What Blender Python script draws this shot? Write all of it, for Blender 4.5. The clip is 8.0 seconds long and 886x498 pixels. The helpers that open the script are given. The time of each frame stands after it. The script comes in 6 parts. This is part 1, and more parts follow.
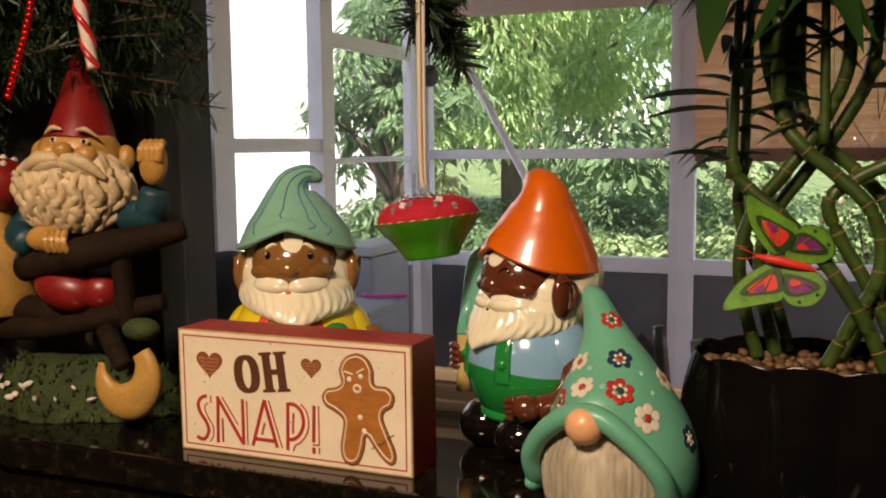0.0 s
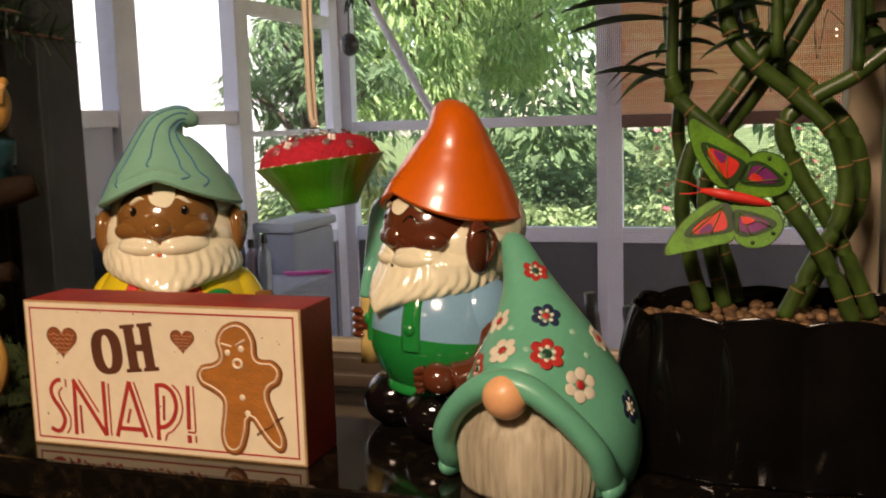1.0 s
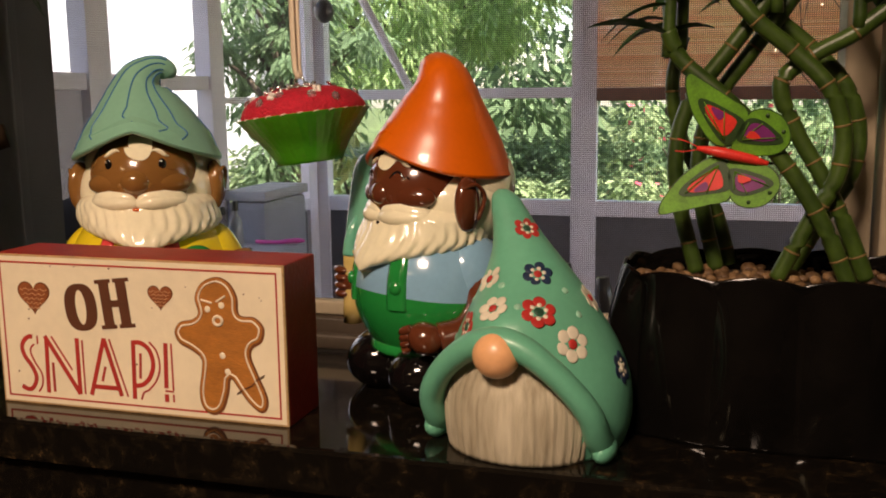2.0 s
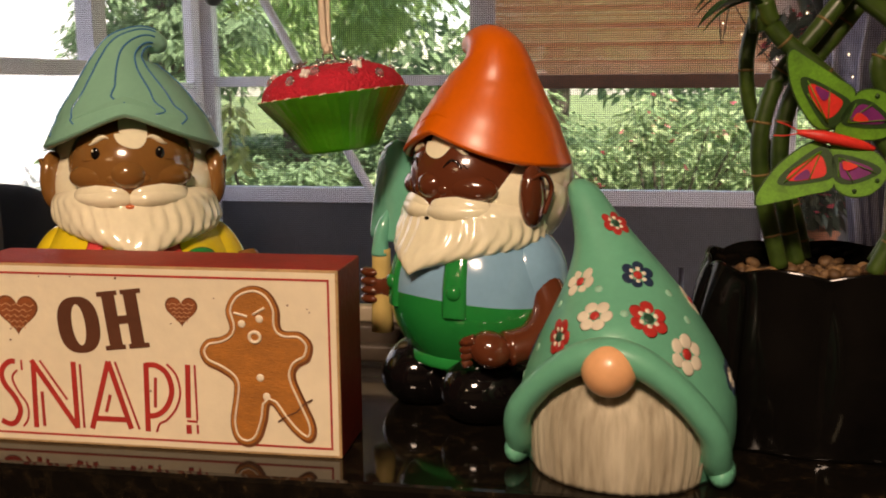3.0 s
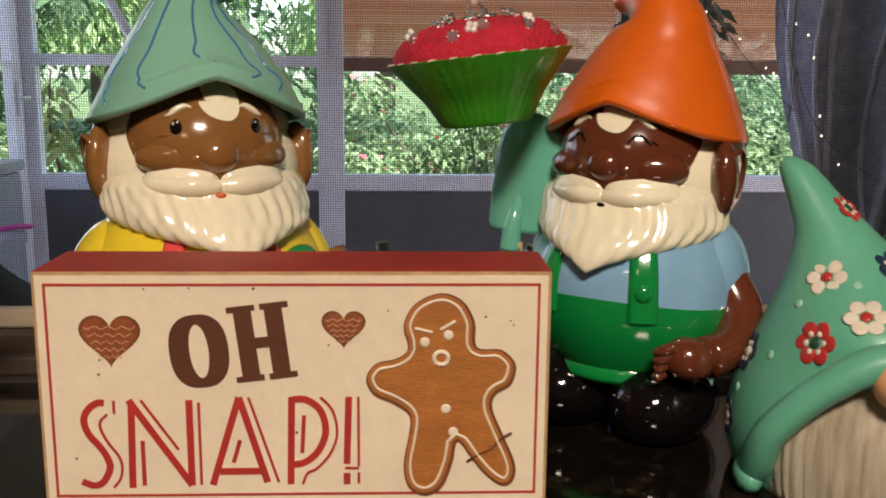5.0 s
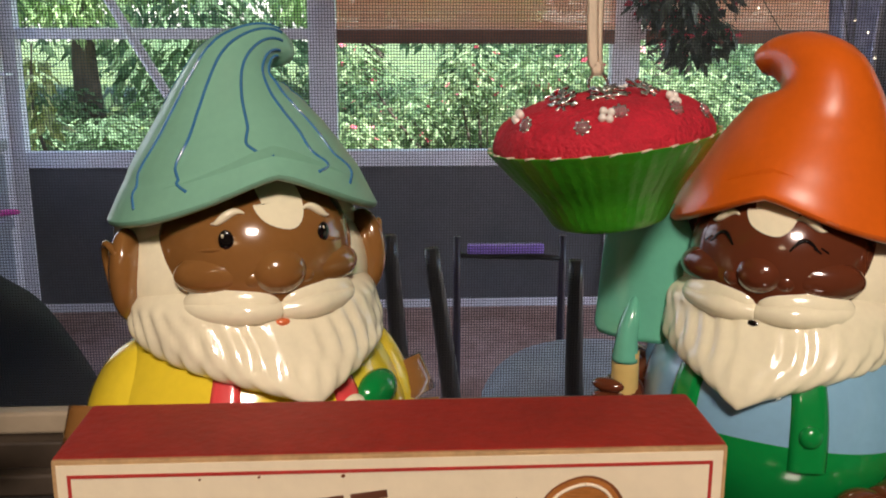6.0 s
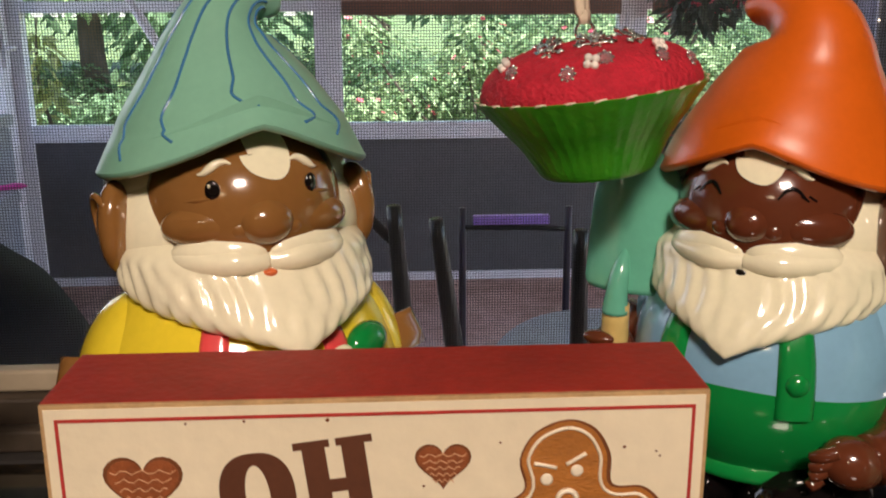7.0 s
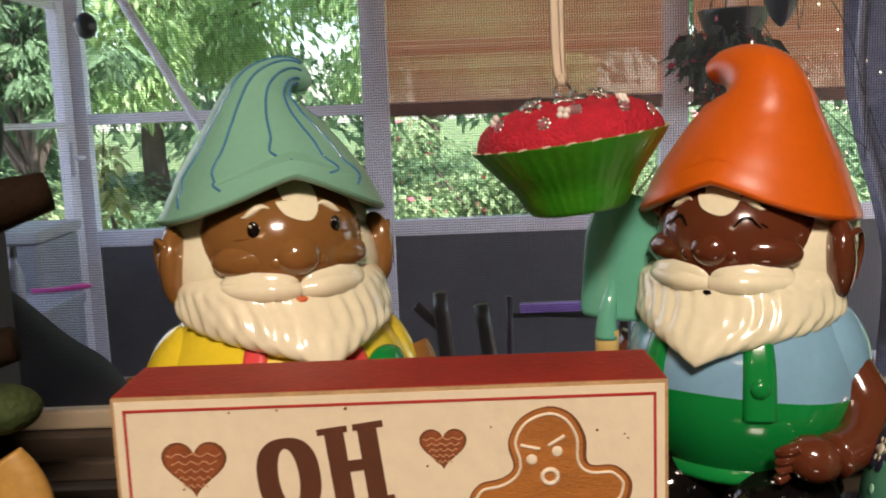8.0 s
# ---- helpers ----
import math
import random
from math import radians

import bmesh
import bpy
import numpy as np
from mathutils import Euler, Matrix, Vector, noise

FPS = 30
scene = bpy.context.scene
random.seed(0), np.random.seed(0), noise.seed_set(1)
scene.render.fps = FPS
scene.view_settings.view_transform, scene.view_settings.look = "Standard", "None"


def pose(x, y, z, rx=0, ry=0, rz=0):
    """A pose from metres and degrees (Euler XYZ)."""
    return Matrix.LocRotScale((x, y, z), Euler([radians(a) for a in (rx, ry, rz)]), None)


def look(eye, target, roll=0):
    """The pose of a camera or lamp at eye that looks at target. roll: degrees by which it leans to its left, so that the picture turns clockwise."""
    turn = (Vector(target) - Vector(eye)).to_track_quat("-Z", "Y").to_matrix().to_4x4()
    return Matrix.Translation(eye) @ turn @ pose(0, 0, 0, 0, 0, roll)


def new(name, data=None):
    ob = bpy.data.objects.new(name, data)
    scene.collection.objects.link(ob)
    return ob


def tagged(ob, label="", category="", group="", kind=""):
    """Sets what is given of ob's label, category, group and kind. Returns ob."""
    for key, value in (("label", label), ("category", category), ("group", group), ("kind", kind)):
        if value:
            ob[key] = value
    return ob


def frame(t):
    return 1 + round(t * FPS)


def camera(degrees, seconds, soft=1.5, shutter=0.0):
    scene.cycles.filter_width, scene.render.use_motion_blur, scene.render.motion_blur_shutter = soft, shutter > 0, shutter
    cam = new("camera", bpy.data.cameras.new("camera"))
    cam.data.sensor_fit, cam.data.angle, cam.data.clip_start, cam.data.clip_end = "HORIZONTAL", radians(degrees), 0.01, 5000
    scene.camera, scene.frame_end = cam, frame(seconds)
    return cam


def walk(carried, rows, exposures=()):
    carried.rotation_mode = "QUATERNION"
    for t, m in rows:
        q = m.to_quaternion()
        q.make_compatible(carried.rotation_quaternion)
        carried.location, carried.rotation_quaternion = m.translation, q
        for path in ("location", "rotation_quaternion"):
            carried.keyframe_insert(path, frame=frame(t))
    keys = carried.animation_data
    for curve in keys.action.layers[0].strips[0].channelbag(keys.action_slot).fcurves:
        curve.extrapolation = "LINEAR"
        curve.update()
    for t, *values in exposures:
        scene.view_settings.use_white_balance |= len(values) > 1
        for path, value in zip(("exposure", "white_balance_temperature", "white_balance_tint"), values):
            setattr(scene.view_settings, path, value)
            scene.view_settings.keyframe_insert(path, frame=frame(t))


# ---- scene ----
cam = camera(49.7, 8.0, soft=1.9, shutter=0.3)
PATH = [
    (0, (0.027, 0.019, 1.312), (-0.735, 1.856, 1.096), -0.6),
    (0.5, (0.015, 0.077, 1.291), (-0.72, 1.923, 1.066), -1.9),
    (1, (0.007, 0.13, 1.277), (-0.62, 2.011, 1.013), -1.7),
    (1.2, (0.004, 0.139, 1.273), (-0.606, 2.022, 0.982), -1.3),
    (2.3, (-0.027, 0.142, 1.261), (-0.548, 2.045, 0.932), -0.2),
    (2.5, (-0.055, 0.147, 1.259), (-0.526, 2.061, 0.921), 0.1),
    (3, (-0.134, 0.189, 1.259), (-0.447, 2.134, 0.914), -0.4),
    (3.5, (-0.222, 0.208, 1.256), (-0.282, 2.173, 0.888), -0.0),
    (4, (-0.279, 0.221, 1.254), (-0.245, 2.191, 0.906), -0.1),
    (4.2, (-0.295, 0.228, 1.251), (-0.241, 2.197, 0.905), 0.1),
    (5.3, (-0.339, 0.301, 1.246), (-0.254, 2.262, 0.866), 0.6),
    (5.5, (-0.351, 0.324, 1.248), (-0.27, 2.286, 0.872), 0.9),
    (6, (-0.373, 0.38, 1.294), (-0.263, 2.325, 0.842), 0.1),
    (6.2, (-0.37, 0.384, 1.296), (-0.275, 2.328, 0.838), -0.3),
    (6.5, (-0.374, 0.389, 1.299), (-0.255, 2.325, 0.81), 0.5),
    (7, (-0.365, 0.377, 1.285), (-0.273, 2.311, 0.781), -0.3),
    (7.5, (-0.348, 0.358, 1.275), (-0.276, 2.311, 0.852), -1.2),
    (8, (-0.346, 0.307, 1.269), (-0.363, 2.285, 0.972), -2.2),
]
walk(cam, [(t, look(eye, target, roll)) for t, eye, target, roll in PATH], [(0.0, 2.15, 7300, 14), (2.5, 2.05, 7400, 16), (3.5, 2.1, 7700, 14), (4.0, 2.2, 6500, 11), (6.0, 2.15, 6100, 10), (8.0, 2.25, 6300, 10)])

# ---- world and lights ----
world = bpy.data.worlds.new("sky")
scene.world = world
world.use_nodes = True
wn = world.node_tree
sky = wn.nodes.new("ShaderNodeTexSky")
sky.sky_type, sky.sun_disc = "NISHITA", False
sky.sun_elevation, sky.sun_rotation = radians(52), radians(120)
wn.links.new(sky.outputs[0], wn.nodes["Background"].inputs[0])
wn.nodes["Background"].inputs[1].default_value = 0.15
sun = new("sun", bpy.data.lights.new("sun", "SUN"))
sun.data.energy, sun.data.angle, sun.data.color = 5.0, radians(0.6), (1.0, 0.97, 0.92)
sun.matrix_world = look((6, 4.5, 9), (0, 8, 0))


def area_lamp(name, place, target, w, h, watts, color):
    data = bpy.data.lights.new(name, "AREA")
    data.shape, data.size, data.size_y, data.energy, data.color = "RECTANGLE", w, h, watts, color
    ob = new(name, data)
    ob.matrix_world = look(place, target)
    return ob


# ceiling light of the kitchen, and an unseen fill lamp added further back
area_lamp("kitchen_lamp", (-0.30, -0.75, 2.30), (-0.30, -0.74, 0.0), 0.34, 0.34, 11.5, (1.0, 0.79, 0.65))
area_lamp("room_fill_lamp", (-1.3, -1.9, 2.36), (-1.3, -1.89, 0.0), 0.4, 0.4, 8.0, (1.0, 0.83, 0.67))

# ---- materials ----
MATS = {}


def mat(name, color, rough=0.5, metal=0.0, coat=0.0, vary=0.12, scale=30.0, bump=0.0, bscale=None, spec=0.5,
        color2=None, sub=0.0, stretch=None, emit=0.0, trans=0.0):
    """A procedural surface: base colour varied at two scales, grain relief, gloss."""
    if name in MATS:
        return MATS[name]
    m = bpy.data.materials.new(name)
    m.use_nodes = True
    nt = m.node_tree
    b = nt.nodes["Principled BSDF"]
    tc = nt.nodes.new("ShaderNodeTexCoord")
    mp = nt.nodes.new("ShaderNodeMapping")
    nt.links.new(tc.outputs["Object"], mp.inputs[0])
    if stretch:
        mp.inputs["Scale"].default_value = stretch
    n1 = nt.nodes.new("ShaderNodeTexNoise")
    n1.inputs["Scale"].default_value, n1.inputs["Detail"].default_value = scale, 6.0
    n2 = nt.nodes.new("ShaderNodeTexNoise")
    n2.inputs["Scale"].default_value, n2.inputs["Detail"].default_value = scale * 7.3, 4.0
    for n in (n1, n2):
        nt.links.new(mp.outputs[0], n.inputs["Vector"])
    mixn = nt.nodes.new("ShaderNodeMix")
    mixn.data_type = "FLOAT"
    mixn.inputs[0].default_value = 0.4
    nt.links.new(n1.outputs["Fac"], mixn.inputs[2])
    nt.links.new(n2.outputs["Fac"], mixn.inputs[3])
    ramp = nt.nodes.new("ShaderNodeValToRGB")
    c = np.array(color)
    lo = c * (1 - vary)
    hi = np.clip(c * (1 + vary), 0, 1) if color2 is None else np.array(color2)
    ramp.color_ramp.elements[0].position, ramp.color_ramp.elements[1].position = 0.35, 0.65
    ramp.color_ramp.elements[0].color = (*lo, 1)
    ramp.color_ramp.elements[1].color = (*hi, 1)
    nt.links.new(mixn.outputs[0], ramp.inputs[0])
    nt.links.new(ramp.outputs[0], b.inputs["Base Color"])
    b.inputs["Roughness"].default_value = rough
    b.inputs["Metallic"].default_value = metal
    b.inputs["Specular IOR Level"].default_value = spec
    if coat:
        b.inputs["Coat Weight"].default_value, b.inputs["Coat Roughness"].default_value = coat, 0.04
    if sub:
        b.inputs["Subsurface Weight"].default_value, b.inputs["Subsurface Radius"].default_value = sub, (0.01, 0.006, 0.004)
    if trans:
        b.inputs["Transmission Weight"].default_value = trans
    if emit:
        b.inputs["Emission Color"].default_value, b.inputs["Emission Strength"].default_value = (*color, 1), emit
    if bump:
        bn = nt.nodes.new("ShaderNodeBump")
        bn.inputs["Strength"].default_value, bn.inputs["Distance"].default_value = bump, 0.002
        n3 = nt.nodes.new("ShaderNodeTexNoise")
        n3.inputs["Scale"].default_value, n3.inputs["Detail"].default_value = bscale or scale * 4, 5.0
        nt.links.new(mp.outputs[0], n3.inputs["Vector"])
        nt.links.new(n3.outputs["Fac"], bn.inputs["Height"])
        nt.links.new(bn.outputs[0], b.inputs["Normal"])
    MATS[name] = m
    return m


def leaf_mat(name, dark, light, rough=0.45, through_light=0.35):
    """Leaves, each of its own shade, which let some light through."""
    m = bpy.data.materials.new(name)
    m.use_nodes = True
    nt = m.node_tree
    b = nt.nodes["Principled BSDF"]
    geo = nt.nodes.new("ShaderNodeNewGeometry")
    ramp = nt.nodes.new("ShaderNodeValToRGB")
    ramp.color_ramp.elements[0].color, ramp.color_ramp.elements[1].color = (*dark, 1), (*light, 1)
    nt.links.new(geo.outputs["Random Per Island"], ramp.inputs[0])
    nt.links.new(ramp.outputs[0], b.inputs["Base Color"])
    b.inputs["Roughness"].default_value = rough
    b.inputs["Specular IOR Level"].default_value = 0.15 if rough > 0.75 else 0.5
    tr = nt.nodes.new("ShaderNodeBsdfTranslucent")
    nt.links.new(ramp.outputs[0], tr.inputs[0])
    mx = nt.nodes.new("ShaderNodeMixShader")
    mx.inputs[0].default_value = through_light
    nt.links.new(b.outputs[0], mx.inputs[1])
    nt.links.new(tr.outputs[0], mx.inputs[2])
    nt.links.new(mx.outputs[0], nt.nodes["Material Output"].inputs[0])
    MATS[name] = m
    return m


def granite_mat():
    """Polished black granite with brown and gold flecks."""
    m = mat("black_granite", (0.006, 0.005, 0.004), rough=0.07, vary=0.5, scale=60, spec=0.5)
    nt = m.node_tree
    b = nt.nodes["Principled BSDF"]
    tc = nt.nodes["Texture Coordinate"]
    vor = nt.nodes.new("ShaderNodeTexNoise")
    vor.inputs["Scale"].default_value, vor.inputs["Detail"].default_value, vor.inputs["Roughness"].default_value = 75, 8, 0.75
    nt.links.new(tc.outputs["Object"], vor.inputs["Vector"])
    r = nt.nodes.new("ShaderNodeValToRGB")
    e = r.color_ramp.elements
    e[0].position, e[0].color = 0.50, (0.005, 0.004, 0.003, 1)
    e[1].position, e[1].color = 0.74, (0.11, 0.065, 0.028, 1)
    mid = e.new(0.60)
    mid.color = (0.014, 0.010, 0.006, 1)
    nt.links.new(vor.outputs["Fac"], r.inputs[0])
    nt.links.new(r.outputs[0], b.inputs["Base Color"])
    return m


GRANITE = granite_mat()
WALL_DARK = mat("dark_wall_paint", (0.030, 0.026, 0.023), rough=0.7, vary=0.25, scale=6, bump=0.2, bscale=120)
WALL_CREAM = mat("tan_wall_paint", (0.13, 0.10, 0.072), rough=0.7, vary=0.06, scale=5, bump=0.15, bscale=150)
CEILING_PAINT = mat("white_ceiling_paint", (0.45, 0.40, 0.33), rough=0.8, vary=0.04, scale=4, bump=0.3, bscale=90)
TILE_FLOOR = mat("tan_floor_tile", (0.20, 0.15, 0.10), rough=0.35, vary=0.15, scale=5)
VINYL = mat("cream_vinyl", (0.40, 0.33, 0.23), rough=0.4, vary=0.08, scale=14, bump=0.1)
WIRE = mat("dark_screen_wire", (0.018, 0.018, 0.020), rough=0.45, vary=0.2, scale=90)
ALU = mat("white_aluminium", (0.72, 0.70, 0.78), rough=0.42, vary=0.08, scale=9, bump=0.08)
KICK = mat("grey_kick_panel", (0.085, 0.085, 0.10), rough=0.55, vary=0.15, scale=5, bump=0.1)
PORCH_FLOOR = mat("red_porch_floor", (0.33, 0.16, 0.12), rough=0.6, vary=0.35, scale=2.5, bump=0.2, color2=(0.50, 0.33, 0.29))
STUCCO = mat("white_stucco", (0.64, 0.64, 0.70), rough=0.85, vary=0.05, scale=3, bump=0.5, bscale=60)
PORCH_CEIL = mat("porch_ceiling_board", (0.62, 0.55, 0.52), rough=0.6, vary=0.07, scale=4)
BLIND = leaf_mat("orange_woven_blind", (0.82, 0.45, 0.31), (0.94, 0.66, 0.51), rough=0.75, through_light=0.72)
BLIND_BAR = mat("brown_blind_bar", (0.13, 0.055, 0.035), rough=0.5, vary=0.25, scale=12)
LAWN = mat("lawn", (0.06, 0.11, 0.025), rough=0.9, vary=0.5, scale=1.2, bump=0.6, bscale=40, color2=(0.16, 0.22, 0.06))
BARK = mat("bark", (0.10, 0.075, 0.055), rough=0.9, vary=0.4, scale=14, bump=0.8, stretch=(1, 1, 0.3))
FENCE = mat("weathered_fence", (0.16, 0.13, 0.11), rough=0.8, vary=0.3, scale=6, stretch=(6, 6, 0.4))
BLACK_METAL = mat("black_metal", (0.012, 0.012, 0.013), rough=0.35, vary=0.2, scale=30)
GREY_PLASTIC = mat("grey_plastic", (0.27, 0.28, 0.34), rough=0.5, vary=0.1, scale=8, bump=0.05)


# ---- mesh helpers ----
def smooth_all(me, value=True):
    me.polygons.foreach_set("use_smooth", [value] * len(me.polygons))


def finish(name, bm, materials, parent=None, label="", smooth=True):
    me = bpy.data.meshes.new(name)
    bmesh.ops.recalc_face_normals(bm, faces=bm.faces)
    bm.to_mesh(me)
    bm.free()
    for m in materials if isinstance(materials, (list, tuple)) else [materials]:
        me.materials.append(m)
    smooth_all(me, smooth)
    ob = new(name, me)
    ob.parent = parent
    if label:
        tagged(ob, label)
    return ob


def part(name, bm, material, parent, label="", smooth=True):
    return finish(name, bm, material, parent, label, smooth)


def thing(name, label, category, m=None, group="", kind=""):
    ob = new(name)
    ob.empty_display_size = 0.05
    if m is not None:
        ob.matrix_world = m
    return tagged(ob, label, category, group, kind)


def box(bm, lo, hi, bevel=0.0, mi=0, m=None):
    made = bmesh.ops.create_cube(bm, size=1.0)["verts"]
    lo, hi = Vector(lo), Vector(hi)
    for v in made:
        v.co = Vector((lo[i] + (v.co[i] + 0.5) * (hi[i] - lo[i]) for i in range(3)))
    faces = {f for v in made for f in v.link_faces}
    for f in faces:
        f.material_index = mi
    if bevel:
        edges = list({e for v in made for e in v.link_edges})
        res = bmesh.ops.bevel(bm, geom=edges, offset=bevel, segments=2, affect="EDGES", profile=0.7)
        made = list({v for f in res["faces"] for v in f.verts} | {v for v in made if v.is_valid})
        for v in made:
            for f in v.link_faces:
                f.material_index = mi
    if m is not None:
        for v in made:
            v.co = m @ v.co
    return made


def one_box(lo, hi, bevel=0.0):
    bm = bmesh.new()
    box(bm, lo, hi, bevel)
    return bm


def surface(bm, f, nu, nv, mi=0, closed=True, cap_lo=False, cap_hi=False):
    """A sheet of quads through f(u, v); closed: u runs round."""
    rows = []
    for j in range(nv + 1):
        rows.append([bm.verts.new(f(i / nu, j / nv)) for i in range(nu if closed else nu + 1)])
    for j in range(nv):
        n = len(rows[j])
        for i in range(n if closed else n - 1):
            fc = bm.faces.new((rows[j][i], rows[j][(i + 1) % n], rows[j + 1][(i + 1) % n], rows[j + 1][i]))
            fc.material_index = mi
    for flag, row in ((cap_lo, rows[0]), (cap_hi, rows[-1])):
        if flag:
            bm.faces.new(row).material_index = mi


def blob(bm, c, r, mi=0, rot=None, nu=24, nv=14, floor_z=None):
    """An ellipsoid at c with radii r, turned by rot (a Euler in degrees)."""
    e = Euler([radians(a) for a in rot]).to_matrix() if rot else Matrix.Identity(3)
    c = Vector(c)

    def f(u, v):
        t, p = 2 * math.pi * u, math.pi * (0.001 + 0.998 * v)
        w = c + e @ Vector((r[0] * math.sin(p) * math.cos(t), r[1] * math.sin(p) * math.sin(t), -r[2] * math.cos(p)))
        if floor_z is not None:
            w.z = max(w.z, floor_z)
        return w
    surface(bm, f, nu, nv, mi, cap_lo=True, cap_hi=True)


def spline(pts, t):
    """Catmull-Rom through a list of tuples, t in 0..1."""
    n = len(pts) - 1
    x = min(max(t, 0), 1) * n
    i = min(int(x), n - 1)
    s = x - i
    p = [np.array(pts[min(max(i + k, 0), n)], float) for k in (-1, 0, 1, 2)]
    return 0.5 * (2 * p[1] + (p[2] - p[0]) * s + (2 * p[0] - 5 * p[1] + 4 * p[2] - p[3]) * s * s
                  + (3 * p[1] - p[0] - 3 * p[2] + p[3]) * s ** 3)


def tube(bm, pts, radius, mi=0, n=8, steps=None, flat=1.0, up=None):
    """A round bar along pts; radius a number or a list; flat squeezes it across `up`."""
    steps = steps or max(2, 5 * (len(pts) - 1))
    rad = radius if isinstance(radius, (list, tuple)) else [radius, radius]
    rad = [(q,) for q in rad]
    cs = [Vector(spline(pts, k / steps)) for k in range(steps + 1)]
    rows = []
    for k, c in enumerate(cs):
        t = (cs[min(k + 1, steps)] - cs[max(k - 1, 0)]).normalized()
        ref = Vector(up) if up else (Vector((0, 0, 1)) if abs(t.z) < 0.9 else Vector((0, 1, 0)))
        a = t.cross(ref).normalized()
        b = a.cross(t).normalized()
        r = max(float(spline(rad, k / steps)[0]), 1e-5)
        rows.append([bm.verts.new(c + r * (math.cos(q) * a + flat * math.sin(q) * b)) for q in (2 * math.pi * i / n for i in range(n))])
    for k in range(steps):
        for i in range(n):
            bm.faces.new((rows[k][i], rows[k][(i + 1) % n], rows[k + 1][(i + 1) % n], rows[k + 1][i])).material_index = mi
    bm.faces.new(rows[0]).material_index = mi
    bm.faces.new(rows[-1]).material_index = mi


def lathe(bm, prof, nu=48, nv=None, mi=0, c=(0, 0, 0), wob=None, cap=True):
    """Turned round z: prof is a list of (radius, z); wob(a, t) scales the radius."""
    nv = nv or 5 * (len(prof) - 1)

    def f(u, v):
        r, z = spline(prof, v)
        a = 2 * math.pi * u
        r *= wob(a, v) if wob else 1
        return Vector((c[0] + r * math.cos(a), c[1] + r * math.sin(a), c[2] + z))
    surface(bm, f, nu, nv, mi, cap_lo=cap, cap_hi=cap)


def slab_from_outline(bm, pts, y0, y1, mi=0):
    """A flat plate in x and z with that outline, from y0 (front) to y1."""
    a = [bm.verts.new((x, y0, z)) for x, z in pts]
    b = [bm.verts.new((x, y1, z)) for x, z in pts]
    n = len(pts)
    made = [bm.faces.new(a), bm.faces.new(b)]
    for i in range(n):
        made.append(bm.faces.new((a[i], a[(i + 1) % n], b[(i + 1) % n], b[i])))
    for f in made:
        f.material_index = mi


def curve_points(ctrl, n, closed=True):
    if closed:
        k = len(ctrl)
        ext = [ctrl[-1]] + list(ctrl) + [ctrl[0], ctrl[1]]
        return [tuple(spline(ext, (1 + k * i / n) / (k + 2))) for i in range(n)]
    return [tuple(spline(ctrl, i / (n - 1))) for i in range(n)]

# ---- kitchen shell ----
LEDGE = 1.06


def structure(name, lo, hi, material, label, category, bevel=0.0):
    return tagged(finish(name, one_box(lo, hi, bevel), material, smooth=False), label, category, kind="structure")


structure("floor", (-3, -3, -0.1), (3, 0.83, 0.0), TILE_FLOOR, "tan tiled kitchen floor", "floor")
structure("ceiling", (-3, -3, 2.44), (3, 0.98, 2.54), CEILING_PAINT, "white painted kitchen ceiling", "ceiling")
structure("wall_west", (-3.12, -3, 0), (-3, 0.83, 2.44), WALL_CREAM, "tan painted kitchen wall", "wall")
structure("wall_east", (3, -3, 0), (3.12, 0.83, 2.44), WALL_CREAM, "tan painted kitchen wall", "wall")
structure("wall_south", (-3.12, -3.12, 0), (3.12, -3, 2.44), WALL_CREAM, "tan painted kitchen wall behind the room", "wall")
WX0, WX1, WZ0, WZ1 = -0.646, 0.085, 1.064, 2.05
structure("wall_north_1", (-3, 0.83, 0), (WX0, 0.945, 2.44), WALL_DARK, "dark charcoal painted wall beside the window", "wall")
structure("wall_north_2", (WX1 + 0.055, 0.83, 0), (3, 0.888, 2.44), WALL_CREAM, "tan wall beside the window", "wall")
structure("wall_north_3", (WX0, 0.83, 0), (WX1 + 0.055, 0.905, WZ0 - 0.004), WALL_DARK, "dark wall under the window", "wall")
structure("wall_north_4", (WX0, 0.83, WZ1), (WX1 + 0.055, 0.98, 2.44), WALL_DARK, "dark wall above the window", "wall")
structure("window_ledge", (-2.2, 0.63, LEDGE - 0.028), (1.6, 0.827, LEDGE), GRANITE, "polished black granite ledge with brown flecks", "ledge", 0.003)
structure("backsplash", (-2.2, 0.642, 0.92), (1.6, 0.827, LEDGE - 0.030), GRANITE, "polished black granite backsplash below the ledge", "backsplash")
structure("worktop", (-2.2, 0.02, 0.88), (1.6, 0.641, 0.918), GRANITE, "polished black granite kitchen worktop", "worktop", 0.004)
structure("base_cabinet", (-2.2, 0.06, 0.0), (1.6, 0.826, 0.876), mat("dark_wood", (0.05, 0.028, 0.016), 0.4, vary=0.3, scale=8, stretch=(6, 6, 0.6)),
          "dark wooden base cabinet under the worktop", "cabinet")

